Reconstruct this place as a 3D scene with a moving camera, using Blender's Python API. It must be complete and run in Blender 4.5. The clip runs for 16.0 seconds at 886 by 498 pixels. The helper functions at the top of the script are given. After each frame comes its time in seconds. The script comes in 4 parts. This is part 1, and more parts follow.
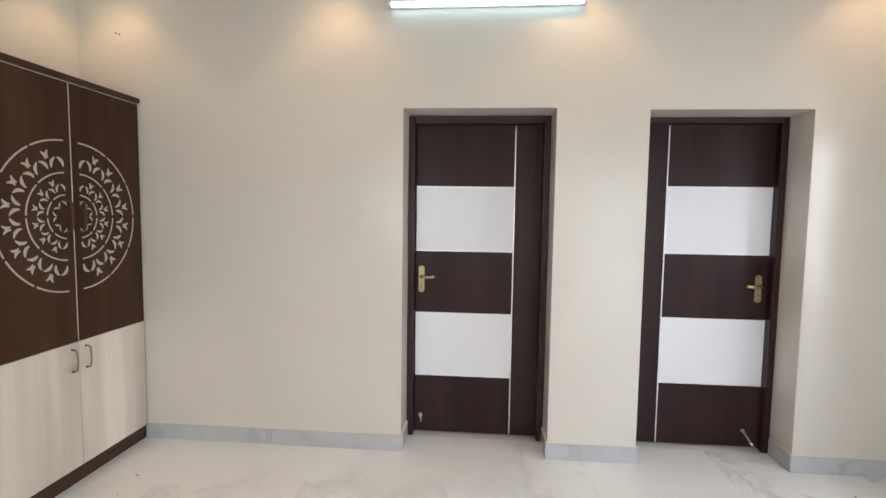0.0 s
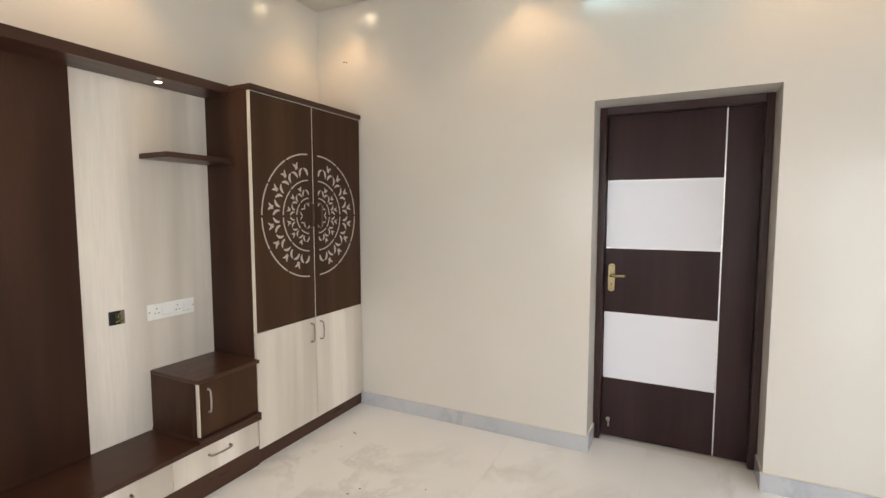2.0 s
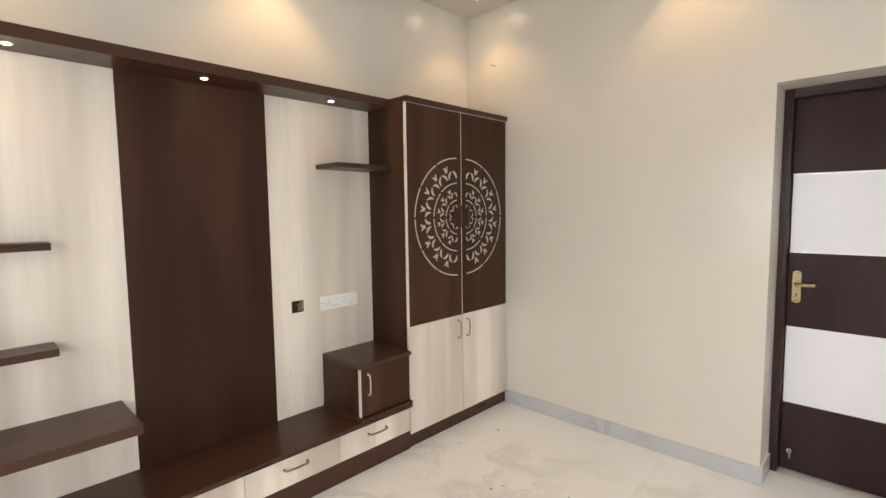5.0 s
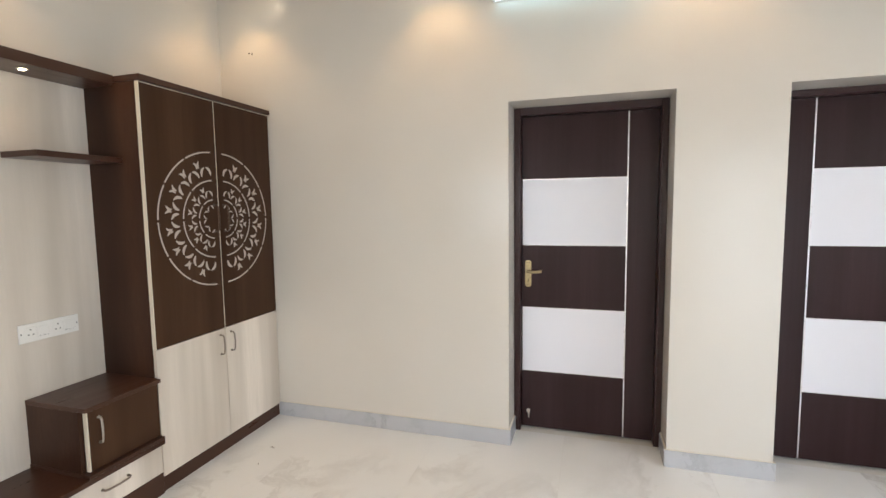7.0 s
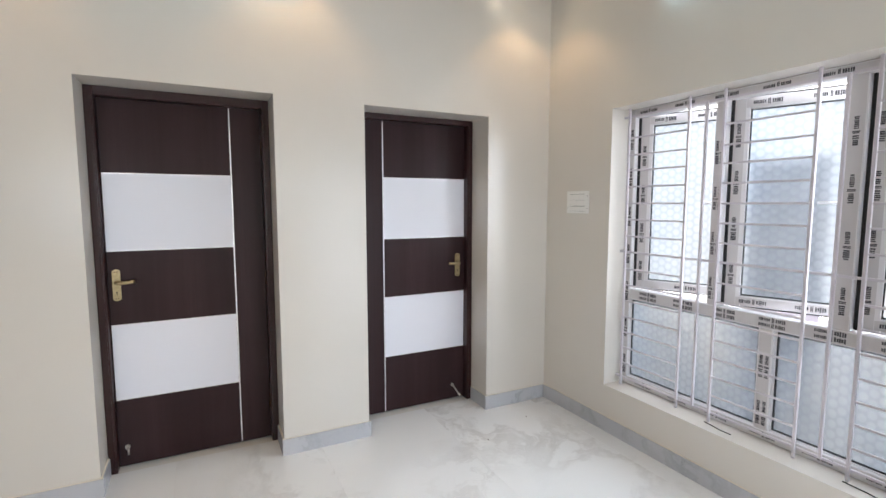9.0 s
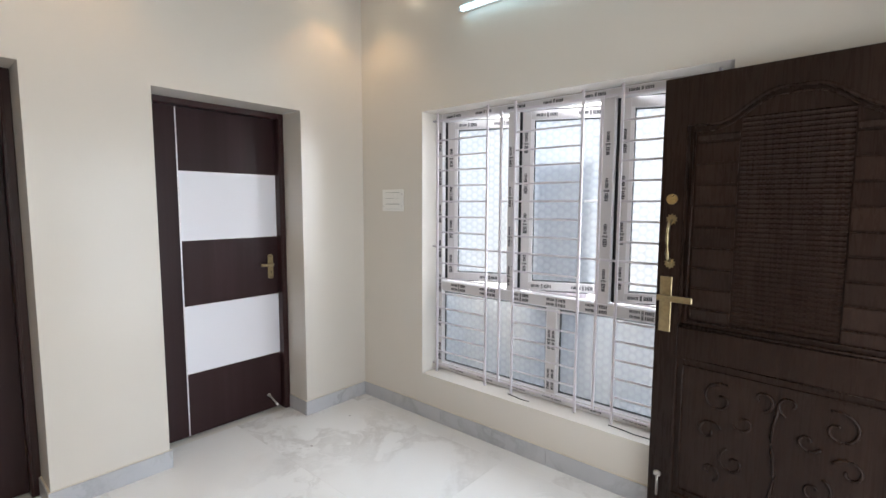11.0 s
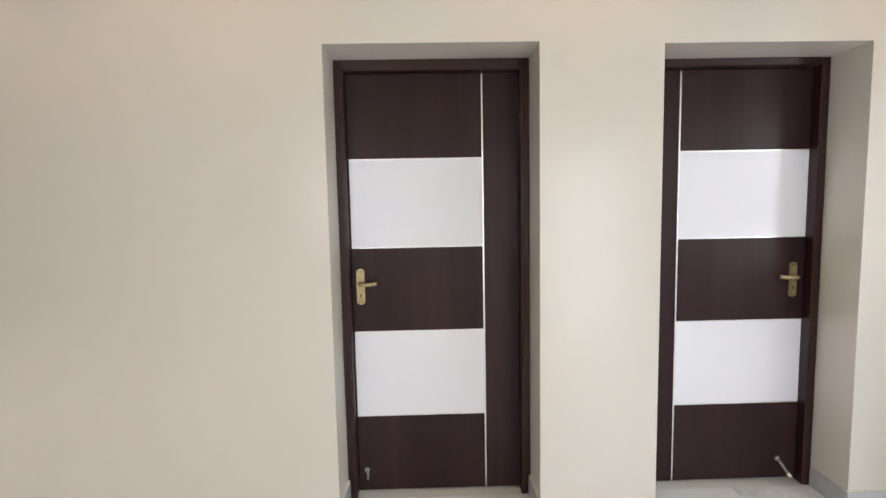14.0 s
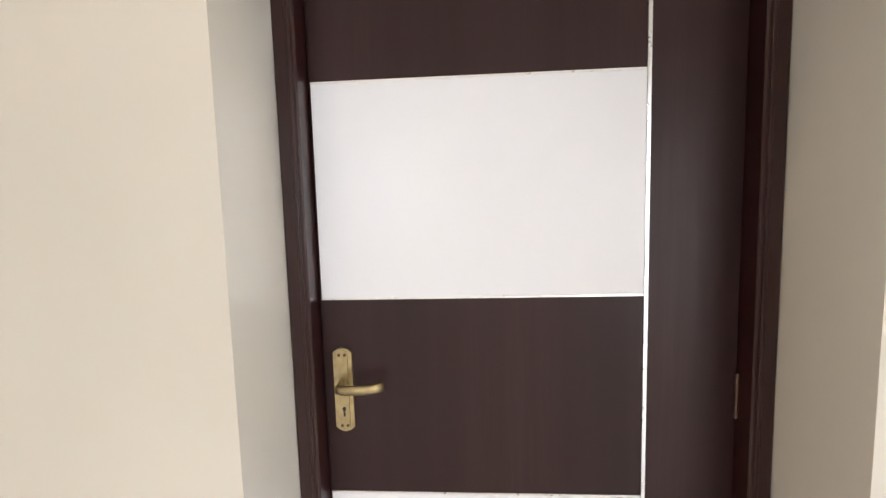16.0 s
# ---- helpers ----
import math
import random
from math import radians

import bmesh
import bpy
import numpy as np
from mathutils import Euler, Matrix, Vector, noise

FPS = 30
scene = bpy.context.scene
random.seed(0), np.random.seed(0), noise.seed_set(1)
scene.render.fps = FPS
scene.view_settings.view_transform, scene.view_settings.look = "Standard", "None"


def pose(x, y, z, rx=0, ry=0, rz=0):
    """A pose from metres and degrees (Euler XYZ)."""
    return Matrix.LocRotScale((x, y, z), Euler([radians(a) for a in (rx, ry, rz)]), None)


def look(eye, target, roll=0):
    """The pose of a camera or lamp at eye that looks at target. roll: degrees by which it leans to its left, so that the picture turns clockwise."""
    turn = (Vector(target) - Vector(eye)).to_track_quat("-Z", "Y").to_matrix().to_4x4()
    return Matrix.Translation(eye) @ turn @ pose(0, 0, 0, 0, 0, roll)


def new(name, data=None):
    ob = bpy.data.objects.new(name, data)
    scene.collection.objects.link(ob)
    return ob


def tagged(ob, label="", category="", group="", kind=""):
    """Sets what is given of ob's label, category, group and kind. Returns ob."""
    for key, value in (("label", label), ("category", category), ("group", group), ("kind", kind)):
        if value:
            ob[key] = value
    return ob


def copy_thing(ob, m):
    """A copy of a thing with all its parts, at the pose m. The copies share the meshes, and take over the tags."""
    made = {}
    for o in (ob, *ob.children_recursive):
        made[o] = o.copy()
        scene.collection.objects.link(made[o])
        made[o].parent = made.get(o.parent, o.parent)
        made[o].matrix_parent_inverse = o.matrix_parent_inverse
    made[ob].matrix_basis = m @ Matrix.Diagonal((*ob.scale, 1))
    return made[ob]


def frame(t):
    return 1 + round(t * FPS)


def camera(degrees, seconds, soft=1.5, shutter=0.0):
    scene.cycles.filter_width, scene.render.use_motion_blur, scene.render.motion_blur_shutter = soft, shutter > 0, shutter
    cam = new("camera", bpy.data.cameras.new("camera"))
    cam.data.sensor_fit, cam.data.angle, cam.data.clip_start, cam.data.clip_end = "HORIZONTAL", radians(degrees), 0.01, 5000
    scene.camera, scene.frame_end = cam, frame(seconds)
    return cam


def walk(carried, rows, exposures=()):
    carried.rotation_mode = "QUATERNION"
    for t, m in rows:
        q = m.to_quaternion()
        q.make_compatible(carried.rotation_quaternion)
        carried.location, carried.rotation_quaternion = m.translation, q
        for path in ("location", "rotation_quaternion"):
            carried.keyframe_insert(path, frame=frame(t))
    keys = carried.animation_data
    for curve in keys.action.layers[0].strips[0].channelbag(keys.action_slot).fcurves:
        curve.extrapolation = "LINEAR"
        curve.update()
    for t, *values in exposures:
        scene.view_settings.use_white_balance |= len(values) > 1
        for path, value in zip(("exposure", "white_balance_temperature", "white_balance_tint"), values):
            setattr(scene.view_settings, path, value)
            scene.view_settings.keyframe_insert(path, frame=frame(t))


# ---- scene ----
cam = camera(85.8, 16.0)
PATH = [
    (0, (0.478, 0.111, 1.497), (0.317, 2.099, 1.351), 0.8),
    (0.5, (0.458, 0.1, 1.485), (0.136, 2.068, 1.34), 0.6),
    (1, (0.468, 0.096, 1.489), (-0.047, 2.022, 1.337), 0.5),
    (1.5, (0.485, 0.085, 1.499), (-0.227, 1.947, 1.336), 0.1),
    (2, (0.48, 0.063, 1.486), (-0.416, 1.844, 1.328), 0.0),
    (2.5, (0.467, 0.019, 1.483), (-0.577, 1.718, 1.327), -0.3),
    (3, (0.474, 0.022, 1.49), (-0.705, 1.629, 1.33), -0.4),
    (3.5, (0.491, 0.032, 1.5), (-0.784, 1.564, 1.334), -0.5),
    (3.7, (0.503, 0.046, 1.505), (-0.806, 1.549, 1.338), -0.6),
    (4.75, (0.49, 0.045, 1.51), (-0.9, 1.455, 1.345), -0.7),
    (5.8, (0.481, 0.053, 1.517), (-0.723, 1.641, 1.349), -0.8),
    (6, (0.482, 0.062, 1.516), (-0.655, 1.699, 1.349), -0.9),
    (6.5, (0.479, 0.082, 1.524), (-0.426, 1.857, 1.347), -0.8),
    (7, (0.471, 0.109, 1.514), (-0.119, 2.011, 1.335), -0.8),
    (7.5, (0.493, 0.12, 1.512), (0.251, 2.097, 1.33), -0.6),
    (8, (0.511, 0.107, 1.508), (0.647, 2.094, 1.324), -0.4),
    (8.5, (0.51, 0.118, 1.505), (1.047, 2.035, 1.32), -0.3),
    (9, (0.507, 0.118, 1.516), (1.411, 1.892, 1.324), 0.0),
    (9.5, (0.518, 0.127, 1.508), (1.707, 1.723, 1.317), 0.2),
    (9.7, (0.517, 0.126, 1.504), (1.793, 1.654, 1.315), 0.3),
    (10.75, (0.49, 0.14, 1.497), (2.0, 1.42, 1.31), 0.2),
    (11.8, (0.479, 0.149, 1.496), (1.804, 1.635, 1.308), 0.1),
    (12, (0.465, 0.165, 1.495), (1.702, 1.725, 1.307), -0.0),
    (12.5, (0.436, 0.233, 1.484), (1.376, 1.988, 1.296), -0.3),
    (13, (0.455, 0.427, 1.46), (1.036, 2.332, 1.28), -0.7),
    (13.5, (0.475, 0.653, 1.47), (0.733, 2.628, 1.283), -1.0),
    (14, (0.44, 0.944, 1.445), (0.481, 2.936, 1.269), -1.1),
    (14.5, (0.43, 1.263, 1.439), (0.343, 3.253, 1.258), -1.2),
    (15, (0.422, 1.652, 1.447), (0.308, 3.641, 1.27), -1.3),
    (15.5, (0.38, 2.014, 1.442), (0.262, 4.001, 1.256), -1.4),
    (16, (0.361, 2.332, 1.447), (0.218, 4.316, 1.24), -1.6),
]
walk(cam, [(t, look(eye, target, roll)) for t, eye, target, roll in PATH],
     ((0, 0.02, 6300, 10), (2.0, 0.12, 6500, 10), (3.5, 0.20, 6700, 10), (6.0, 0.16, 6650, 10), (7.5, 0.10, 6200, 10),
      (9.0, -0.04, 6030, 10), (9.7, -0.08, 6030, 10), (12.0, -0.08, 6200, 10), (13.0, -0.04, 6220, 10), (14.5, 0.24, 6400, 10), (15.5, 0.34, 6350, 10), (16.0, 0.48, 6600, 10)))

# ---- world, sun, exposure ----
world = bpy.data.worlds.new("world")
scene.world = world
world.use_nodes = True
wn = world.node_tree.nodes
sky = wn.new("ShaderNodeTexSky")
sky.sky_type, sky.sun_disc = "NISHITA", False
sky.sun_elevation, sky.sun_rotation = radians(48), radians(200)
wn["Background"].inputs["Strength"].default_value = 0.12
world.node_tree.links.new(sky.outputs[0], wn["Background"].inputs[0])
sun = new("sun", bpy.data.lights.new("sun", "SUN"))
sun.data.energy, sun.data.angle, sun.data.color = 1.2, radians(12), (1.0, 0.97, 0.92)
sun.matrix_world = look((0, 0, 20), (20 * math.sin(radians(20)) * 0.7, 20 * 0.6, 0))


# room, metres
XW, XE, YN, YS, ZC = -2.075, 2.865, 3.0, -1.8, 3.0
XS, YJ = 1.6, -0.2          # the jog of the wall by the main door
WARM = (1.0, 0.62, 0.30)


def area_lamp(name, at, to, sx, sy, watts, color, spread=180):
    lamp = new(name, bpy.data.lights.new(name, "AREA"))
    lamp.data.shape, lamp.data.size, lamp.data.size_y = "RECTANGLE", sx, sy
    lamp.data.energy, lamp.data.color = watts, color
    lamp.data.spread = radians(spread)
    lamp.matrix_world = look(at, to)
    return lamp


area_lamp("window_daylight", (4.4, 1.55, 1.8), (2.0, 1.5, 0.90), 4.2, 3.9, 470, (0.87, 0.94, 1.0))
area_lamp("doorway_daylight", (2.2, -0.5, 1.1), (2.2, 2.0, 1.0), 0.95, 2.0, 23, (0.92, 0.96, 1.0))
# added fill for the media wall; no window is known on this side
area_lamp("side_window_daylight", (XS + 0.12, -1.1, 1.5), (-1.0, -1.1, -0.4), 1.1, 1.2, 38, (0.92, 0.96, 0.97))
# second added fill, from behind, without any real window there
area_lamp("south_window_daylight", (-0.75, YS - 0.12, 1.5), (-0.4, 1.4, -0.4), 1.1, 1.2, 20, (0.92, 0.96, 1.0))


# ---- materials ----
def material(name, rough=0.5, metal=0.0, base=(0.5, 0.5, 0.5)):
    m = bpy.data.materials.new(name)
    m.use_nodes = True
    b = m.node_tree.nodes["Principled BSDF"]
    b.inputs["Roughness"].default_value, b.inputs["Metallic"].default_value = rough, metal
    b.inputs["Base Color"].default_value = (*base, 1)
    return m, m.node_tree.nodes, m.node_tree.links, b


def coords(n, l, scale=(1, 1, 1), shift=True):
    tc, mp = n.new("ShaderNodeTexCoord"), n.new("ShaderNodeMapping")
    mp.inputs["Scale"].default_value = scale
    l.new(tc.outputs["Object"], mp.inputs["Vector"])
    if shift:
        oi, ml = n.new("ShaderNodeObjectInfo"), n.new("ShaderNodeMath")
        ml.operation = "MULTIPLY"
        ml.inputs[1].default_value = 37.0
        l.new(oi.outputs["Random"], ml.inputs[0])
        l.new(ml.outputs[0], mp.inputs["Location"])
    return mp.outputs[0]


def noise_tex(n, l, vec, scale, detail=4.0, rough=0.55, distortion=0.0):
    t = n.new("ShaderNodeTexNoise")
    t.inputs["Scale"].default_value, t.inputs["Detail"].default_value = scale, detail
    t.inputs["Roughness"].default_value, t.inputs["Distortion"].default_value = rough, distortion
    l.new(vec, t.inputs["Vector"])
    return t.outputs[0]


def ramp(n, l, fac, stops):
    r = n.new("ShaderNodeValToRGB")
    e = r.color_ramp.elements
    while len(e) < len(stops):
        e.new(0.5)
    for el, (p, c) in zip(e, stops):
        el.position, el.color = p, (*c, 1)
    l.new(fac, r.inputs[0])
    return r.outputs[0]


def mix(n, l, fac, a, b, kind="MIX"):
    m = n.new("ShaderNodeMix")
    m.data_type, m.blend_type = "RGBA", kind
    for sock, val in ((m.inputs[0], fac), (m.inputs[6], a), (m.inputs[7], b)):
        if isinstance(val, (int, float)):
            sock.default_value = val
        elif isinstance(val, tuple):
            sock.default_value = (*val, 1)
        else:
            l.new(val, sock)
    return m.outputs[2]


def bump(n, l, b, height, strength, distance=0.002):
    k = n.new("ShaderNodeBump")
    k.inputs["Strength"].default_value, k.inputs["Distance"].default_value = strength, distance
    l.new(height, k.inputs["Height"])
    l.new(k.outputs[0], b.inputs["Normal"])


def paint(name, base, rough, blotch=0.05, relief=0.06):
    m, n, l, b = material(name, rough)
    v = coords(n, l, shift=False)
    big, fine = noise_tex(n, l, v, 1.3, 2), noise_tex(n, l, v, 45, 6, 0.6)
    dark = tuple(c * (1 - blotch) for c in base)
    l.new(ramp(n, l, big, [(0.2, dark), (0.8, base)]), b.inputs["Base Color"])
    if relief:
        bump(n, l, b, mix(n, l, 0.35, noise_tex(n, l, v, 9, 3, 0.5), fine), relief, 0.0015)
    return m


def laminate(name, dark, light, rough, freq=14.0, stretch=0.06, axis="z", relief=0.12, grain=0.45, gloss=0.16):
    """Wood grain that runs along an axis."""
    m, n, l, b = material(name, rough)
    b.inputs["Specular IOR Level"].default_value = gloss
    sc = {"z": (1, 1, stretch), "y": (1, stretch, 1), "x": (stretch, 1, 1)}[axis]
    v = coords(n, l, sc)
    broad = noise_tex(n, l, v, freq * 0.35, 3, 0.5, 0.3)
    fine = noise_tex(n, l, v, freq * 9, 5, 0.65)
    base = ramp(n, l, broad, [(0.36, dark), (0.64, light)])
    mid = tuple((p + q) / 2 * 0.8 for p, q in zip(dark, light))
    col = mix(n, l, ramp(n, l, fine, [(0.35, (grain,) * 3), (0.7, (0.0,) * 3)]), base, mid)
    l.new(col, b.inputs["Base Color"])
    l.new(ramp(n, l, fine, [(0.3, (rough + 0.08,) * 3), (0.7, (rough - 0.04,) * 3)]), b.inputs["Roughness"])
    bump(n, l, b, fine, relief, 0.0006)
    return m


def marble(name, base, vein, soft, rough, scale=1.0, relief=0.02):
    m, n, l, b = material(name, rough)
    v = coords(n, l, (scale, scale, scale))
    warp = noise_tex(n, l, v, 1.6, 5, 0.6)
    wv = n.new("ShaderNodeVectorMath")
    wv.operation = "MULTIPLY_ADD"
    wv.inputs[1].default_value = (0.9, 0.9, 0.9)
    l.new(warp, wv.inputs[0])
    l.new(v, wv.inputs[2])
    t = noise_tex(n, l, wv.outputs[0], 1.1, 7, 0.6, 0.6)
    line = ramp(n, l, t, [(0.455, (0, 0, 0)), (0.497, (1, 1, 1)), (0.503, (0.85,) * 3), (0.56, (0, 0, 0))])
    patch = ramp(n, l, noise_tex(n, l, v, 1.1, 3), [(0.42, (0, 0, 0)), (0.66, (0.8,) * 3)])
    fac = mix(n, l, 1.0, line, patch, "MULTIPLY")
    cloud = mix(n, l, ramp(n, l, noise_tex(n, l, v, 1.8, 4, 0.55), [(0.35, (0, 0, 0)), (0.75, (0.6,) * 3)]), base, soft)
    l.new(mix(n, l, fac, cloud, vein), b.inputs["Base Color"])
    b.inputs["IOR"].default_value = 1.5
    return m


def metal_mat(name, base, rough, spots=0.25):
    m, n, l, b = material(name, rough, 1.0)
    v = coords(n, l)
    t = noise_tex(n, l, v, 60, 5)
    l.new(ramp(n, l, t, [(0.3, tuple(c * (1 - spots) for c in base)), (0.65, base)]), b.inputs["Base Color"])
    l.new(ramp(n, l, t, [(0.3, (rough + 0.12,) * 3), (0.7, (rough,) * 3)]), b.inputs["Roughness"])
    return m


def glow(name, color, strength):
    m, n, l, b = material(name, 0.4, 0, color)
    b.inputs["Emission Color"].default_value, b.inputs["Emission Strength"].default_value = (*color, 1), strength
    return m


WALL = paint("cream_wall_paint", (0.707, 0.667, 0.606), 0.22)
CEIL = paint("white_ceiling_paint", (0.66, 0.62, 0.54), 0.6, 0.03)
FLOOR = marble("white_marble_tile", (0.83, 0.835, 0.835), (0.60, 0.592, 0.585), (0.79, 0.795, 0.80), 0.045, 0.8)
SKIRT = marble("grey_marble_skirting", (0.52, 0.53, 0.56), (0.34, 0.35, 0.37), (0.46, 0.47, 0.50), 0.16, 2.2)
GROUT = paint("grout", (0.66, 0.64, 0.60), 0.7)
DARK = laminate("dark_walnut_laminate", (0.028, 0.0122, 0.0075), (0.067, 0.0305, 0.0182), 0.38, 9, 0.16, relief=0.05, grain=0.3)
DARKH = laminate("dark_walnut_laminate_lengthwise", (0.050, 0.0215, 0.0135), (0.066, 0.030, 0.019), 0.30, 2.5, 0.10, axis="y", relief=0.0, grain=0.08, gloss=0.3)
DARKD = laminate("brown_cabinet_door_laminate", (0.040, 0.017, 0.0082), (0.072, 0.035, 0.018), 0.38, grain=0.3)
PALE = laminate("pale_ash_laminate", (0.54, 0.48, 0.41), (0.87, 0.80, 0.72), 0.33, 9, 0.07, grain=0.22)
WENGE = laminate("wenge_door_laminate", (0.024, 0.0100, 0.0108), (0.043, 0.0210, 0.0220), 0.33, 20, 0.03, gloss=0.22)
FRAMEP = paint("maroon_brown_frame_paint", (0.028, 0.0070, 0.0070), 0.30, 0.10, 0.0)
WHITEP = paint("white_door_laminate", (0.84, 0.84, 0.90), 0.3, 0.03, 0.03)
LIP = paint("cream_edge_banding", (0.72, 0.66, 0.55), 0.4)
ALU = metal_mat("aluminium_strip", (0.80, 0.79, 0.80), 0.25, 0.05)
BRASS = metal_mat("antique_brass", (0.46, 0.37, 0.21), 0.28)
BRASS2 = metal_mat("bright_brass", (0.72, 0.55, 0.25), 0.25)
NICKEL = metal_mat("brushed_nickel", (0.58, 0.55, 0.51), 0.3, 0.12)
DKNICKEL = metal_mat("dull_bronze_nickel", (0.34, 0.29, 0.25), 0.3, 0.2)
DKMETAL = metal_mat("dark_bronze", (0.12, 0.08, 0.06), 0.35)
INK = material("dark_grey_ink", 0.6, 0, (0.045, 0.042, 0.048))[0]
OUTSIDE_DARK = paint("dull_grey_violet", (0.46, 0.41, 0.46), 0.5)
BLACK = material("black_gasket_and_gap_shade", 0.6, 0, (0.012, 0.012, 0.013))[0]
# flat near-black that holds the shade inside holes and recesses
HOLE_SHADE = material("dark_hole_shade", 0.9, 0, (0.02, 0.018, 0.015))[0]
UPVC = paint("white_upvc", (0.79, 0.77, 0.78), 0.3, 0.05, 0.05)
FILM = paint("protective_film", (0.69, 0.66, 0.655), 0.35, 0.2, 0.3)
PLASTIC = material("white_switch_plastic", 0.25, 0, (0.86, 0.85, 0.82))[0]
GRILLP = paint("white_grille_paint", (0.66, 0.62, 0.66), 0.35, 0.08, 0.2)
TANBOX = paint("tan_plywood", (0.22, 0.17, 0.12), 0.7)
INLAY = paint("pale_routed_groove", (0.52, 0.47, 0.43), 0.5)
TEAK = laminate("dark_polished_wood", (0.016, 0.0084, 0.0060), (0.028, 0.0150, 0.0105), 0.26, 9, 0.06, relief=0.08)
TUBE = glow("led_tube", (0.60, 0.90, 1.0), 4.0)
SPOT = glow("warm_downlight_lens", (1.0, 0.82, 0.55), 50.0)
# emissive sheet colour: gives the outdoor brightness seen through the panes
BACKDROP_GLOW = glow("glowing_cream_backdrop", (1.0, 0.95, 0.90), 2.3)
OUTG = paint("pale_paving", (0.36, 0.34, 0.31), 0.8)
WIREG, WIREY = material("green_wire", 0.4, 0, (0.05, 0.16, 0.05))[0], material("yellow_wire", 0.4, 0, (0.5, 0.4, 0.06))[0]


def obscure_glass():
    """Patterned glass: rows of shallow hexagonal lenses that scatter the daylight."""
    m, n, l, b = material("patterned_obscure_glass", 0.25, 0, (0.9, 0.93, 0.95))
    v = coords(n, l, (1, 1, 0.85), shift=False)
    sep = n.new("ShaderNodeSeparateXYZ")
    l.new(v, sep.inputs[0])

    def op(kind, p, q=None):
        k = n.new("ShaderNodeMath")
        k.operation = kind
        for sock, val in zip(k.inputs, (p, q)):
            if isinstance(val, (int, float)):
                sock.default_value = val
            elif val is not None:
                l.new(val, sock)
        return k.outputs[0]

    total = None
    for ang in (0, 60, 120):
        c, d = math.cos(radians(ang)) * 175, math.sin(radians(ang)) * 175
        wave = op("COSINE", op("ADD", op("MULTIPLY", sep.outputs[1], c), op("MULTIPLY", sep.outputs[2], d)))
        total = wave if total is None else op("ADD", total, wave)
    hexes = op("MULTIPLY", op("ADD", total, 1.5), 0.222)
    cell = ramp(n, l, hexes, [(0.06, (0.42,) * 3), (0.3, (0.53,) * 3), (0.6, (0.57,) * 3)])
    tl, tp, gl, ms, m2 = (n.new("ShaderNode" + k) for k in ("BsdfTranslucent", "BsdfRefraction", "BsdfGlossy", "MixShader", "MixShader"))
    tl.inputs[0].default_value, tp.inputs[0].default_value = (0.86, 0.90, 0.95, 1), (0.86, 0.90, 0.95, 1)
    gl.inputs["Roughness"].default_value = 0.12
    tp.inputs["Roughness"].default_value, tp.inputs["IOR"].default_value = 0.32, 1.4
    k = n.new("ShaderNodeBump")
    k.inputs["Strength"].default_value, k.inputs["Distance"].default_value = 0.35, 0.004
    l.new(hexes, k.inputs["Height"])
    for s in (tl, tp, gl):
        l.new(k.outputs[0], s.inputs["Normal"])
    l.new(cell, ms.inputs[0])
    vs = coords(n, l, (1, 1, 0.4), False)
    cloud = noise_tex(n, l, vs, 2.6, 2)
    l.new(ramp(n, l, cloud, [(0.3, (0.118, 0.127, 0.142)), (0.7, (0.132, 0.134, 0.138))]), tl.inputs[0])
    l.new(ramp(n, l, cloud, [(0.3, (0.455, 0.465, 0.475)), (0.7, (0.49, 0.475, 0.455))]), tp.inputs[0])
    l.new(tl.outputs[0], ms.inputs[1])
    l.new(tp.outputs[0], ms.inputs[2])
    m2.inputs[0].default_value = 0.06
    l.new(ms.outputs[0], m2.inputs[1])
    l.new(gl.outputs[0], m2.inputs[2])
    l.new(m2.outputs[0], n["Material Output"].inputs["Surface"])
    return m


GLASS = obscure_glass()

# ---- building helpers ----
ORIGIN = {}


def thing(name, at, label="", category="", group="", kind=""):
    ob = new(name)
    ob.location = at
    ob.empty_display_size = 0.1
    ORIGIN[ob] = Vector(at)
    return tagged(ob, label, category, group, kind)


def mesh_of(name, bm, mat):
    me = bpy.data.meshes.new(name)
    bmesh.ops.recalc_face_normals(bm, faces=bm.faces)
    bm.to_mesh(me)
    bm.free()
    for one in (mat if isinstance(mat, (list, tuple)) else [mat]):
        me.materials.append(one)
    return me


def part(name, bm, mat, parent=None, label="", smooth=False, kind=""):
    """One mesh object, made in world metres, under a thing or a part."""
    at = ORIGIN.get(parent, Vector((0, 0, 0)))
    bm.transform(Matrix.Translation(-at))
    me = mesh_of(name, bm, mat)
    if smooth:
        for p in me.polygons:
            p.use_smooth = True
    ob = new(name, me)
    ob.parent = parent
    ORIGIN[ob] = at
    return tagged(ob, label, kind=kind)


def box(x0, x1, y0, y1, z0, z1, bevel=0.0, bm=None, seg=1):
    own = bmesh.new()
    r = bmesh.ops.create_cube(own, size=1.0)
    for v in r["verts"]:
        v.co = Vector(((x0 + x1) / 2 + v.co.x * (x1 - x0), (y0 + y1) / 2 + v.co.y * (y1 - y0), (z0 + z1) / 2 + v.co.z * (z1 - z0)))
    if bevel:
        bmesh.ops.bevel(own, geom=own.edges[:], offset=bevel, segments=seg, profile=0.5, affect="EDGES")
    if bm is None:
        return own
    me = bpy.data.meshes.new("tmp")
    own.to_mesh(me)
    own.free()
    bm.from_mesh(me)
    bpy.data.meshes.remove(me)
    return bm


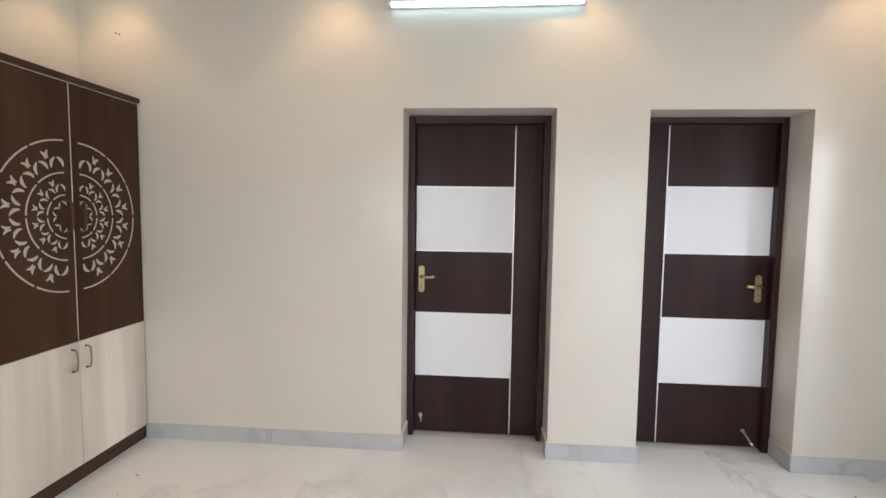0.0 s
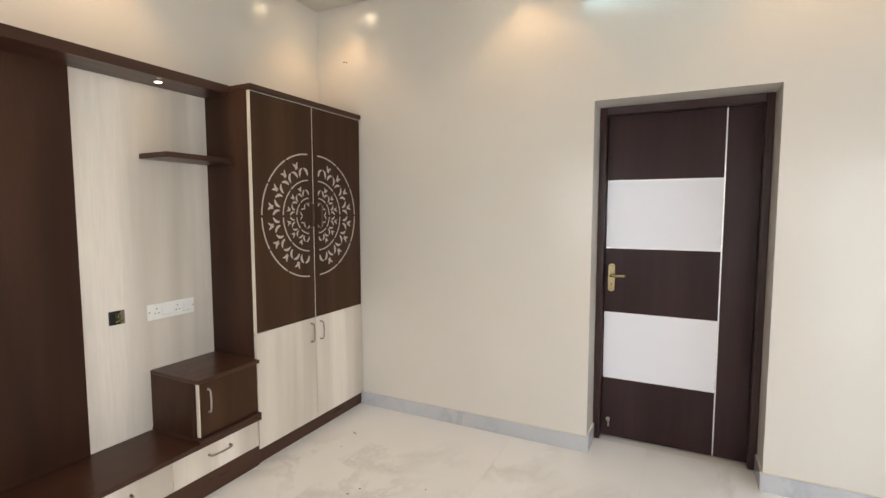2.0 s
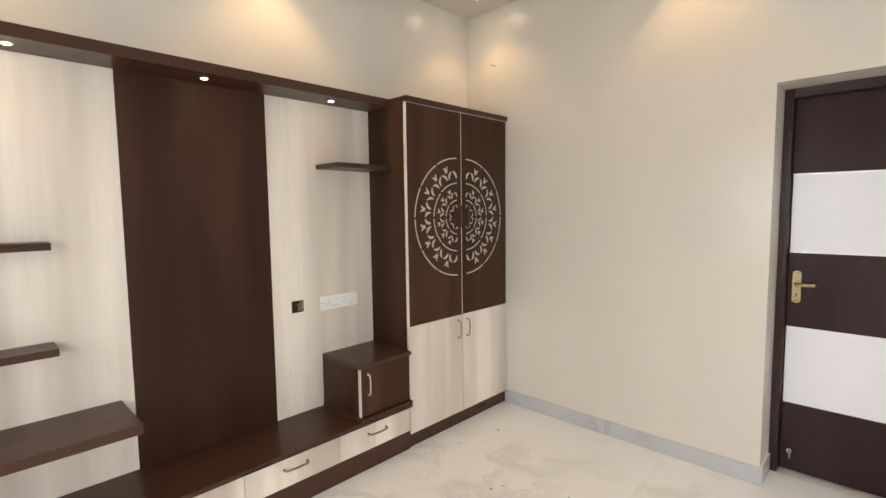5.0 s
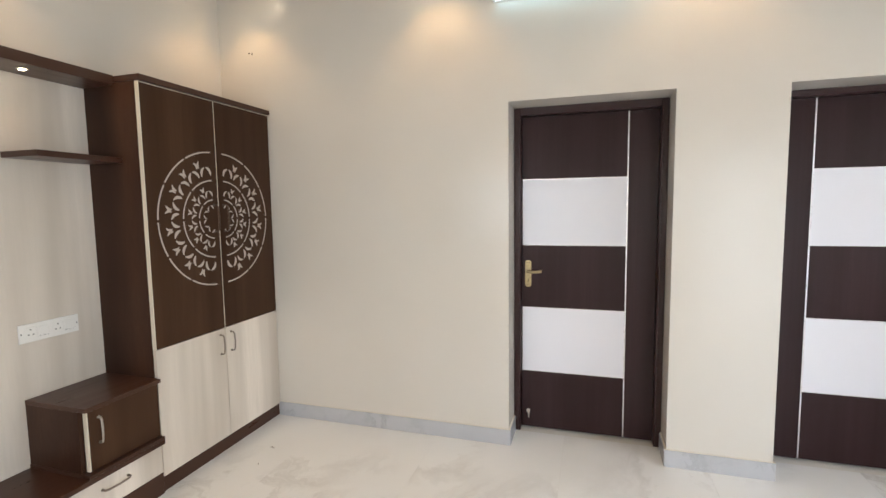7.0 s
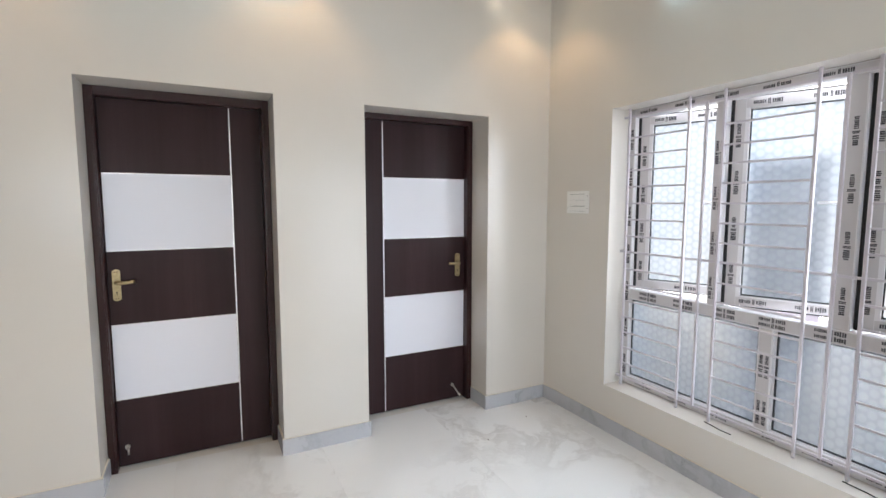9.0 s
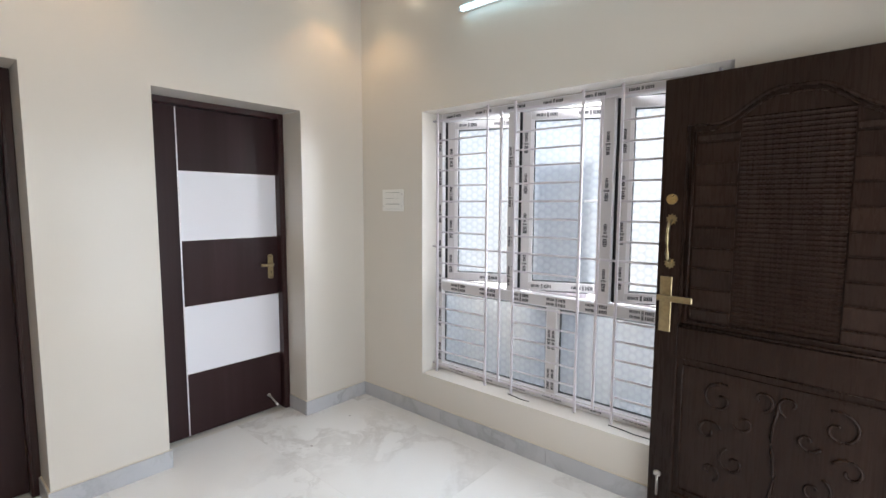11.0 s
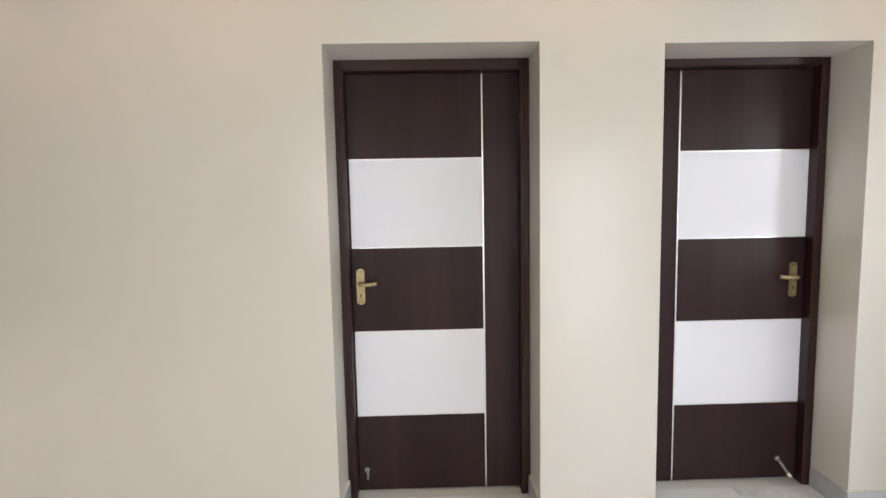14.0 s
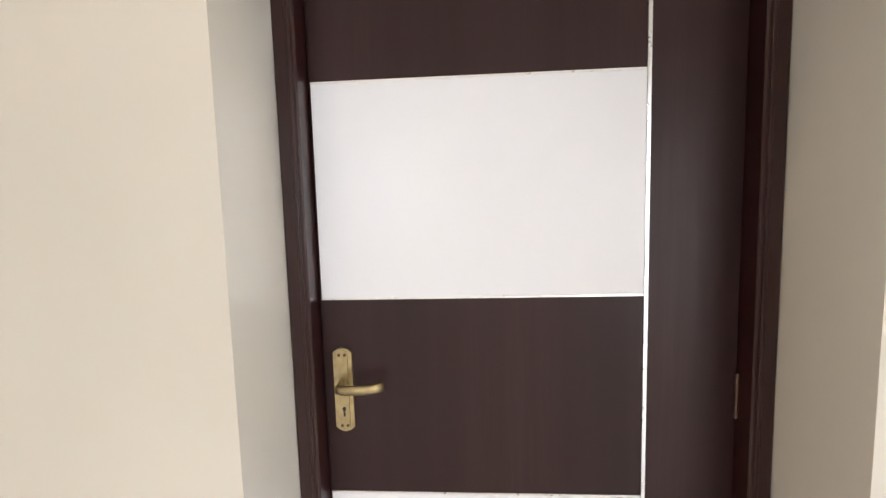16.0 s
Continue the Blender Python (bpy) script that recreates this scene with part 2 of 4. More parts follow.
def tube(points, width, depth=None, n=10, bm=None, side=(0, 0, 1)):
    """A rod swept through points, round, or flattened to width x depth; side: the way its width lies."""
    bm = bm or bmesh.new()
    depth = depth or width
    pts = [Vector(p) for p in points]
    rings = []
    for i, p in enumerate(pts):
        d = (pts[min(i + 1, len(pts) - 1)] - pts[max(i - 1, 0)]).normalized()
        s = Vector(side)
        s = (s - s.dot(d) * d)
        s = s.normalized() if s.length > 1e-4 else d.orthogonal().normalized()
        u = d.cross(s)
        rings.append([bm.verts.new(p + s * math.cos(2 * math.pi * k / n) * width / 2 + u * math.sin(2 * math.pi * k / n) * depth / 2) for k in range(n)])
    for a, b in zip(rings, rings[1:]):
        for k in range(n):
            bm.faces.new((a[k], a[(k + 1) % n], b[(k + 1) % n], b[k]))
    bm.faces.new(rings[0][::-1])
    bm.faces.new(rings[-1])
    return bm


def disc(center, normal, r, h, n=20, bm=None):
    c, d = Vector(center), Vector(normal).normalized()
    return tube([c, c + d * h], 2 * r, n=n, bm=bm)


def prism(outline, place, depth, bm=None):
    """A flat outline of (u, v) pairs, carried into the world by place(u, v, w), and depth thick."""
    bm = bm or bmesh.new()
    a = [bm.verts.new(place(u, v, 0)) for u, v in outline]
    b = [bm.verts.new(place(u, v, depth)) for u, v in outline]
    bm.faces.new(a)
    bm.faces.new(b[::-1])
    for i in range(len(a)):
        j = (i + 1) % len(a)
        bm.faces.new((a[i], b[i], b[j], a[j]))
    return bm


def structure(name, bm, mat, label=""):
    return part(name, bm, mat, None, label, kind="structure")


# ---- structure ----
TH = 0.26
structure("floor", box(XW - TH, XE + TH, YS - TH, YN + 0.34, -0.12, -0.0015), GROUT, "pale grout bed under the marble floor tiles")
structure("ceiling", box(XW - TH, XE + TH, YS - TH, YN + TH, ZC, ZC + 0.15), CEIL, "white painted plaster ceiling")
structure("wall_west", box(XW - TH, XW, YS - TH, YN + 0.34, -0.12, ZC), WALL, "cream satin-painted wall behind the media unit")
D1, D2, DH = (-0.006, 0.904), (1.435, 2.333), 2.128
DH2 = 2.115
wn_bm = bmesh.new()
for a, b, lo in ((XW, D1[0], 0), (D1[1], D2[0], 0), (D2[1], XE, 0), (D1[0], D1[1], DH), (D2[0], D2[1], DH2)):
    box(a, b, YN, YN + TH + 0.04, lo, ZC, 0, wn_bm)
bmesh.ops.remove_doubles(wn_bm, verts=wn_bm.verts, dist=1e-5)
structure("wall_north", wn_bm, WALL, "cream satin-painted wall with two deep door openings")
structure("wall_north_backing", box(XW, XE + TH, YN + TH + 0.045, YN + TH + 0.14, -0.12, ZC), WALL, "plain wall that closes off the rooms behind the doors")
W0, W1, WZ0, WZ1 = 0.568, 2.381, 0.31, 2.11
we = bmesh.new()
for y0, y1, z0, z1 in ((YJ - 0.2, W0, -0.12, ZC), (W1, YN + TH, -0.12, ZC), (W0, W1, -0.12, WZ0), (W0, W1, WZ1, ZC)):
    box(XE, XE + TH, y0, y1, z0, z1, 0, we)
structure("wall_east", we, WALL, "cream satin-painted wall with a wide low window opening")
ws = bmesh.new()
MD0, MD1, MDH = 1.70, 2.72, 2.12
for x0, x1, z0, z1 in ((XS, MD0, -0.12, ZC), (MD1, XE, -0.12, ZC), (MD0, MD1, MDH, ZC)):
    box(x0, x1, YJ - 0.2, YJ, z0, z1, 0, ws)
structure("wall_entrance", ws, WALL, "cream painted wall with the main door opening")
# the hole in this unseen wall is added for the side fill lamp
wsd = bmesh.new()
for y0, y1, z0, z1 in ((YS - TH, -1.66, -0.12, ZC), (-0.54, YJ - 0.2, -0.12, ZC), (-1.66, -0.54, -0.12, 0.89), (-1.66, -0.54, 2.11, ZC)):
    box(XS, XS + 0.2, y0, y1, z0, z1, 0, wsd)
structure("wall_side", wsd, WALL, "cream painted side wall")
# unseen wall, its hole only makes room for the south fill lamp
wso = bmesh.new()
for x0, x1, z0, z1 in ((XW, -1.31, -0.12, ZC), (-0.19, XS, -0.12, ZC), (-1.31, -0.19, -0.12, 0.89), (-1.31, -0.19, 2.11, ZC)):
    box(x0, x1, YS - TH, YS, z0, z1, 0, wso)
structure("wall_south", wso, WALL, "cream painted wall opposite the doors")
structure("ground", box(-60, 60, -60, 60, -0.5, -0.15), OUTG, "pale paved ground outside the house")

# skirting, a run at a time, proud of the wall, with tile joints
def skirting(name, runs, axis):
    par = thing(name, runs[0][:3], "grey marble skirting tiles along the foot of the wall", kind="structure")
    for x0, y0, _, x1, y1 in runs:
        length = abs(x1 - x0) if axis == "x" else abs(y1 - y0)
        count = max(1, round(length / 0.8))
        for i in range(count):
            a, b = i / count, (i + 1) / count
            if axis == "x":
                s = 1 if x1 > x0 else -1
                bm = box(x0 + (x1 - x0) * a + 0.0006, x0 + (x1 - x0) * b - 0.0006, y0 - 0.012, y0, 0, 0.10, 0.0012)
            else:
                t = 0.012 if x1 < 0 or name.endswith("left") else -0.012
                bm = box(min(x0, x0 + t), max(x0, x0 + t), y0 + (y1 - y0) * a + 0.0006, y0 + (y1 - y0) * b - 0.0006, 0, 0.10, 0.0012)
            part("skirting_tile", bm, SKIRT, par)
            mortar = box(*((x0 + (x1 - x0) * a, x0 + (x1 - x0) * b, y0 - 0.007, y0) if axis == "x" else (min(x0, x0 + t * 0.6), max(x0, x0 + t * 0.6), y0 + (y1 - y0) * a, y0 + (y1 - y0) * b)), 0.1, 0.103)
            part("mortar_line", mortar, LIP, par)


skirting("baseboard_north", [(-1.70, YN, 0, D1[0] + 0.012, YN), (D1[1] - 0.012, YN, 0, D2[0] + 0.012, YN), (D2[1] - 0.012, YN, 0, XE - 0.012, YN)], "x")
skirting("baseboard_east", [(XE, YJ, 0, XE, YN)], "y")
skirting("baseboard_reveal_left", [(D1[0], YN + 0.0006, 0, D1[0], YN + 0.21), (D2[0], YN + 0.0006, 0, D2[0], YN + 0.21)], "y")
skirting("baseboard_reveal", [(D1[1], YN + 0.0006, 0, D1[1], YN + 0.21), (D2[1], YN + 0.0006, 0, D2[1], YN + 0.21)], "y")
skirting("baseboard_south", [(XW, YS + 0.012, 0, XS, YS + 0.012)], "x")


# ---- interior doors ----
def lever_handle(parent, x, y, z0, z1, s, zl):
    """Antique brass lock plate with a lever that points along s."""
    h = part("door_handle", prism([(-0.0195, z0 + 0.010), (-0.010, z0 + 0.003), (0, z0), (0.010, z0 + 0.003), (0.0195, z0 + 0.010), (0.0195, z1 - 0.010), (0.010, z1 - 0.002), (0, z1), (-0.010, z1 - 0.002), (-0.0195, z1 - 0.010)],
             lambda u, v, w: (x + u, y - w, v), 0.006), BRASS, parent, "antique brass lever handle on a long lock plate")
    part("raised_plate", prism([(-0.011, z0 + 0.008), (0, z0 + 0.004), (0.011, z0 + 0.008), (0.011, z1 - 0.008), (0, z1 - 0.004), (-0.011, z1 - 0.008)], lambda u, v, w: (x + u, y - 0.006 - w, v), 0.003), BRASS, h)
    part("lever", tube([(x, y - 0.009, zl), (x, y - 0.046, zl), (x + s * 0.008, y - 0.052, zl), (x + s * 0.05, y - 0.050, zl), (x + s * 0.074, y - 0.047, zl + 0.002), (x + s * 0.090, y - 0.040, zl + 0.004)], 0.020, 0.012, 10), BRASS, h, smooth=True)
    part("collar", disc((x, y - 0.009, zl), (0, -1, 0), 0.011, 0.012, 16), BRASS, h)
    key = disc((x, y - 0.009, z0 + 0.050), (0, -1, 0), 0.0042, 0.0008, 12)
    box(x - 0.002, x + 0.002, y - 0.0098, y - 0.009, z0 + 0.034, z0 + 0.049, 0, key)
    part("keyhole", key, BLACK, h)
    for u in (-0.006, 0.006):
        for v in (z0 + 0.014, z1 - 0.014):
            part("screw", disc((x + u, y - 0.009, v), (0, -1, 0), 0.0033, 0.0012, 10), DKMETAL, h)


def interior_door(name, x0, x1, side, dz, DH, ps, label):
    """side: 1 with the lock to the low x, -1 mirrored. dz: how much higher its panels lie."""
    par = thing(name, ((x0 + x1) / 2, YN + 0.26, 0), label, kind="structure")
    yf, yl = YN + 0.215, YN + 0.268
    lo, hi = x0 + 0.0425, x1 - 0.0425
    for tag, b in (("jamb", (x0 + 0.001, lo, 0, DH - 0.001)), ("jamb", (hi, x1 - 0.001, 0, DH - 0.001)), ("head", (lo, hi, 2.078, DH - 0.001))):
        bm = box(b[0], b[1], yf, YN + TH + 0.03, b[2], b[3], 0.003)
        if tag == "jamb":
            inner = b[1] if b[0] < (x0 + x1) / 2 else b[0]
            sgn = -1 if inner == b[1] else 1
            box(inner + sgn * 0.012 - 0.004, inner + sgn * 0.012 + 0.004, yf - 0.004, yf + 0.001, 0.01, 2.078, 0.0015, bm)
        part(tag, bm, FRAMEP, par, "glossy maroon-brown painted wooden door frame")
    leaf = part("leaf", box(lo + 0.001, hi - 0.001, yl + 0.004, yl + 0.036, 0.012, 2.077, 0.001), WENGE, par, "dark wenge laminate door leaf with white bands")

    def mx(u):  # distance from the lock side
        return lo + u if side > 0 else hi - u

    strip, w = 0.643 + ps, hi - lo
    bands = [(1.678 + dz, 2.076, WENGE), (1.252 + dz, 1.678 + dz, WHITEP), (0.836 + dz, 1.252 + dz, WENGE), (0.405 + dz, 0.836 + dz, WHITEP), (0.013, 0.405 + dz, WENGE)]
    for a, b, mat in bands:
        u0, u1 = sorted((mx(ps), mx(strip - 0.004)))
        part("white_panel" if mat is WHITEP else "dark_panel", box(u0, u1, yl, yl + 0.0045, a + 0.0022, b - 0.0022, 0.0006), mat, par, "plain white laminate panel" if mat is WHITEP else "")
    u0, u1 = sorted((mx(strip + 0.004), mx(w - 0.0015)))
    part("dark_panel", box(u0, u1, yl, yl + 0.0045, 0.013, 2.076, 0.0006), WENGE, par)
    for a, b, mat in bands[:-1]:
        u0, u1 = sorted((mx(ps), mx(strip - 0.004)))
        part("metal_strip", box(u0, u1, yl - 0.0012, yl + 0.003, a - 0.0022, a + 0.0022), ALU, par, "thin bright aluminium inlay strip")
    u0, u1 = sorted((mx(strip - 0.0035), mx(strip + 0.0035)))
    part("metal_strip", box(u0, u1, yl - 0.0014, yl + 0.003, 0.014, 2.075), ALU, par, "thin bright aluminium inlay strip")
    return par, mx, yl


door_a, mxa, YL = interior_door("door_1", *D1, 1, 0.0, DH, 0.0065, "closed dark wenge door with two white bands and brass handle")
lever_handle(door_a, 0.081, YL, 0.973, 1.151, 1, 1.079)
door_b, mxb, _ = interior_door("door_2", *D2, -1, 0.013, DH2, 0.0015, "closed dark wenge door with two white bands, hinged on the other side")
lever_handle(door_b, 2.232, YL, 0.963, 1.139, -1, 1.067)
st = part("door_stopper", disc((0.083, YL, 0.125), (0, -1, 0), 0.013, 0.010, 14), NICKEL, door_a, "small worn metal magnetic door stopper")
part("stopper_arm", tube([(0.083, YL - 0.008, 0.125), (0.088, YL - 0.022, 0.112), (0.088, YL - 0.022, 0.085)], 0.012, n=8), NICKEL, st, smooth=True)
st = part("door_stopper", disc((2.190, YL, 0.120), (0, -1, 0), 0.012, 0.010, 14), NICKEL, door_b, "small metal door stopper with a hinged arm")
part("stopper_arm", tube([(2.190, YL - 0.010, 0.120), (2.203, YL - 0.026, 0.095), (2.225, YL - 0.045, 0.055)], 0.013, 0.006, n=8), NICKEL, st, smooth=True)
part("rubber_tip", tube([(2.222, YL - 0.044, 0.058), (2.234, YL - 0.049, 0.045)], 0.018, n=10), PLASTIC, st, smooth=True)
for par, hx in ((door_a, D1[1] - 0.044), (door_b, D2[0] + 0.044)):
    for hz in (0.25, 1.05, 1.85):
        part("hinge", tube([(hx, YL - 0.003, hz - 0.045), (hx, YL - 0.003, hz + 0.045)], 0.009, n=10), DKMETAL, par)

# ---- media unit ----
XP, XC = -2.055, -1.693      # face of the wall panels, face of the cabinet doors
UL = -0.30                   # the unit's far end


def bow_handle(parent, a, b, out, width=0.011, mat=NICKEL, reach=0.028, name="handle", label="brushed nickel bow handle"):
    """A bow between a and b that stands off along out."""
    a, b, o = Vector(a), Vector(b), Vector(out)
    d = (b - a).normalized()
    pts = [a, a + o * reach * 0.7, a + o * reach + d * 0.012, (a + b) / 2 + o * reach * 1.15, b + o * reach - d * 0.012, b + o * reach * 0.7, b]
    h = part(name, tube(pts, width, 0.006, 10, side=o.cross(d)), mat, parent, label, smooth=True)
    for p in (a, b):
        part("foot", tube([p, p + o * 0.004], 0.014, n=10), mat, h)
    return h


panels = thing("wall_panelling", (XW, 0.93, 0.3), "pale and dark wood laminate wall panels behind the media unit", "wall panel")
for y0, y1, mat, lab in ((UL, 0.5955, PALE, "pale ash laminate wall panel"), (0.5965, 1.2865, DARK, "dark walnut laminate centre wall panel"), (1.2875, 1.989, PALE, "pale ash laminate wall panel")):
    part("panel", box(XW + 0.001, XP + (0.003 if mat is DARK else 0), y0, y1, 0.304, 2.146, 0.0008), mat, panels, lab)

pel = thing("pelmet", (XW, 0.93, 2.145), "dark wood pelmet shelf with two small recessed lights", "pelmet")
part("board", box(XW + 0.001, -1.848, UL, 1.989, 2.147, 2.196, 0.001), DARKH, pel)
for y in (-0.35 + 0.59, 0.94, 1.64):
    ring = part("light_ring", disc((-1.945, y, 2.147), (0, 0, -1), 0.022, 0.003, 24), NICKEL, pel, "small round recessed spotlight")
    part("light_lens", disc((-1.945, y, 2.144), (0, 0, -1), 0.013, 0.0015, 20), SPOT, ring)
    sp = new("pelmet_lamp", bpy.data.lights.new("pelmet_lamp", "SPOT"))
    sp.data.energy, sp.data.color, sp.data.spot_size, sp.data.spot_blend, sp.data.shadow_soft_size = 1.0, WARM, radians(85), 0.9, 0.012
    sp.matrix_world = look((-1.945, y, 2.138), (-1.96, y, 0))

bench = thing("low_bench", (XC, 0.9, 0), "long low media bench with dark top and pale drawers", "media bench")
part("top", box(XW + 0.001, -1.668, UL, 1.989, 0.279, 0.3035, 0.0015), DARKH, bench, "dark walnut laminate bench top")
part("carcass", box(XW + 0.01, XC - 0.022, UL + 0.004, 1.987, 0.118, 0.2785), DARKH, bench)
part("plinth", box(XW + 0.01, XC - 0.001, UL + 0.004, 1.988, 0.0, 0.1165, 0.001), DARKH, bench, "dark plinth strip")
edges = [UL + 0.006, 0.4055, 0.933, 1.4605, 1.9865]
for y0, y1 in zip(edges, edges[1:]):
    dr = part("drawer_front", box(XC - 0.0215, XC - 0.0005, y0 + 0.0012, y1 - 0.0012, 0.1185, 0.2775, 0.001), PALE, bench, "pale ash laminate drawer front")
    c = (y0 + y1) / 2
    bow_handle(dr, (XC - 0.0005, c - 0.065, 0.214), (XC - 0.0005, c + 0.065, 0.214), (1, 0, 0), mat=DKNICKEL)

bx = thing("side_box", (XC, 1.8, 0.304), "small dark cupboard box with one door on the bench", "cupboard")
part("top", box(XP + 0.001, -1.672, 1.593, 1.989, 0.613, 0.633, 0.001), DARKH, bx)
part("base", box(XP + 0.001, -1.668, 1.590, 1.989, 0.3045, 0.322, 0.001), DARKH, bx)
part("side", box(XP + 0.001, XC - 0.026, 1.594, 1.612, 0.3225, 0.6125, 0.0006), DARK, bx)
part("inner_side", box(XP + 0.001, XC - 0.026, 1.970, 1.9885, 0.3225, 0.6125, 0.0006), DARK, bx)
part("back", box(XP + 0.001, XP + 0.008, 1.6315, 1.9695, 0.3225, 0.6125), DARK, bx)
bd = part("cupboard_door", box(XC - 0.0215, XC - 0.001, 1.619, 1.986, 0.325, 0.611, 0.0008), DARKD, bx, "dark cupboard door with cream edge banding")
part("edge_banding", box(XC - 0.022, XC - 0.0006, 1.6125, 1.6185, 0.325, 0.611), LIP, bd)
bow_handle(bd, (XC - 0.001, 1.668, 0.445), (XC - 0.001, 1.668, 0.565), (1, 0, 0), reach=0.02)

sh = thing("wall_shelf", (XP, 1.79, 1.76), "short dark floating shelf on the pale panel", "shelf")
part("board", box(XP + 0.001, -1.825, 1.590, 1.989, 1.757, 1.784, 0.0012), DARKH, sh)
sh = thing("wall_shelf", (XP, 0.1, 0.6), "deep dark floating desk shelf over the bench", "shelf")
part("board", box(XP + 0.001, XC, UL, 0.542, 0.616, 0.657, 0.002), DARKH, sh)
for z in (0.948, 1.370):
    sh = thing("wall_shelf", (XP, 0.05, z), "short dark floating shelf on the pale panel", "shelf")
    part("board", box(XP + 0.001, -1.90, -0.22, 0.318, z, z + 0.030, 0.0012), DARKH, sh)

# tall cabinet with routed doors
cb = thing("tall_cabinet", (XC, 2.49, 0), "tall cabinet, dark patterned doors over pale doors, in the corner", "cabinet")
Y0, Y1, YM, ZM = 1.990, YN - 0.002, 2.489, 0.781
part("side_panel", box(XW + 0.001, XC - 0.0225, Y0, Y0 + 0.018, 0.09, 2.161, 0.0006), DARK, cb)
part("side_panel", box(XW + 0.001, XC - 0.0225, Y1 - 0.018, Y1, 0.09, 2.161), DARK, cb)
part("back_panel", box(XW + 0.001, XW + 0.01, Y0 + 0.0185, Y1 - 0.0185, 0.09, 2.161), DARK, cb)
part("bottom", box(XW + 0.011, XC - 0.0235, Y0 + 0.0185, Y1 - 0.0185, 0.092, 0.11), DARK, cb)
part("plinth", box(XW + 0.01, XC - 0.014, Y0 + 0.001, Y1, 0.0, 0.0895, 0.001), DARKH, cb, "dark plinth strip")
part("cornice", box(XW + 0.001, XC + 0.014, Y0 - 0.003, Y1, 2.1625, 2.192, 0.0015), DARKH, cb, "thin dark overhanging top board")
for y0, y1, lock in ((Y0 + 0.001, YM - 0.0015, 1), (YM + 0.0015, Y1 - 0.004, -1)):
    lo = part("lower_door", box(XC - 0.021, XC, y0, y1, 0.0905, ZM - 0.0015, 0.001), PALE, cb, "pale ash laminate cabinet door")
    hy = YM - lock * 0.045
    bow_handle(lo, (XC, hy, 0.625), (XC, hy, 0.745), (1, 0, 0), 0.012, DKNICKEL)
    up = part("upper_door", box(XC - 0.021, XC, y0 + 0.003, y1 - 0.0025, ZM + 0.0015, 2.158, 0.001), DARKD, cb, "dark cabinet door with a routed half mandala")
    if lock > 0:
        part("edge_banding", box(XC - 0.0212, XC + 0.0005, y0, y0 + 0.0045, ZM + 0.0015, 2.158), LIP, up, "cream edge banding")
    part("edge_banding", box(XC - 0.0212, XC + 0.0004, y0 + 0.004, y1 - 0.0015, 2.1545, 2.158), LIP, up, "cream edge banding")
    hy = YM - lock * 0.040
    bow_handle(up, (XC, hy, 1.380), (XC, hy, 1.540), (1, 0, 0), 0.017, DKMETAL, 0.032, label="dark bronze bow handle")
part("mid_banding", box(XC - 0.0212, XC + 0.0005, YM - 0.0012, YM + 0.0012, ZM + 0.0015, 2.158), LIP, cb, "cream edge banding between the doors")


def half_mandala(lock):
    """Routed arcs, leaves and commas of half a flower, lock: 1 toward the low side."""
    bm = bmesh.new()
    cy, cz = YM - lock * 0.040, 1.456

    def place(u, v, w):
        return (XC + 0.0004 + w, cy - lock * u, cz + v)

    def arc(r, a0, a1, w):
        k = max(3, int((a1 - a0) / 0.09))
        ang = [a0 + (a1 - a0) * i / k for i in range(k + 1)]
        prism([(r * math.cos(t), r * math.sin(t)) for t in ang] + [((r - w) * math.cos(t), (r - w) * math.sin(t)) for t in ang[::-1]], place, 0.0012, bm)

    def comma(r, t, length, w, lean, bend):
        """A crescent at radius r and angle t, whose length leans away from the radius."""
        c = Vector((r * math.cos(t), r * math.sin(t)))
        d = Vector((math.cos(t + lean), math.sin(t + lean)))
        s = Vector((-d.y, d.x))
        k, left, right = 6, [], []
        for i in range(k + 1):
            f = i / k
            mid = c + d * length * (f - 0.5) + s * bend * (1 - (2 * f - 1) ** 2)
            half = w * 0.5 * (math.sin(math.pi * (0.12 + 0.80 * f)) ** 0.8)
            left.append(tuple(mid + s * half))
            right.append(tuple(mid - s * half))
        prism(left + right[::-1], place, 0.0012, bm)

    h = math.pi / 2
    for r, w, segs in ((0.398, 0.0085, 6), (0.232, 0.0078, 4), (0.118, 0.007, 4)):
        span = 2 * h / segs
        for i in range(segs):
            arc(r, -h + i * span + 0.0075 / r, -h + (i + 1) * span - 0.0075 / r, w)
    # outer flower: pairs of leaves, and pairs of small commas between them
    for r, n, size in ((0.284, 9, 1.25), (0.153, 7, 0.88)):
        for i in range(n):
            t = -h + (i + 0.5) * 2 * h / n
            for s in (1, -1):
                comma(r, t + s * 0.0165 * size / r, 0.047 * size, 0.0140 * size, -s * 0.58, s * 0.008 * size)
            if i < n - 1:
                t += h / n
                for s in (1, -1):
                    comma(r + 0.036 * size, t + s * 0.0095 * size / r, 0.034 * size, 0.0115 * size, s * 0.30, -s * 0.006 * size)
    for i in range(4):
        t = -h + (i + 0.5) * 2 * h / 4
        for s in (1, -1):
            comma(0.072, t + s * 0.19, 0.030, 0.0085, -s * 0.70, s * 0.005)
    return bm


for ob in [o for o in cb.children if o.name.startswith("upper_door")]:
    lock = 1 if ob.name == "upper_door" else -1
    part("routed_pattern", half_mandala(lock), INLAY, ob, "pale routed half mandala of arcs and leaves")

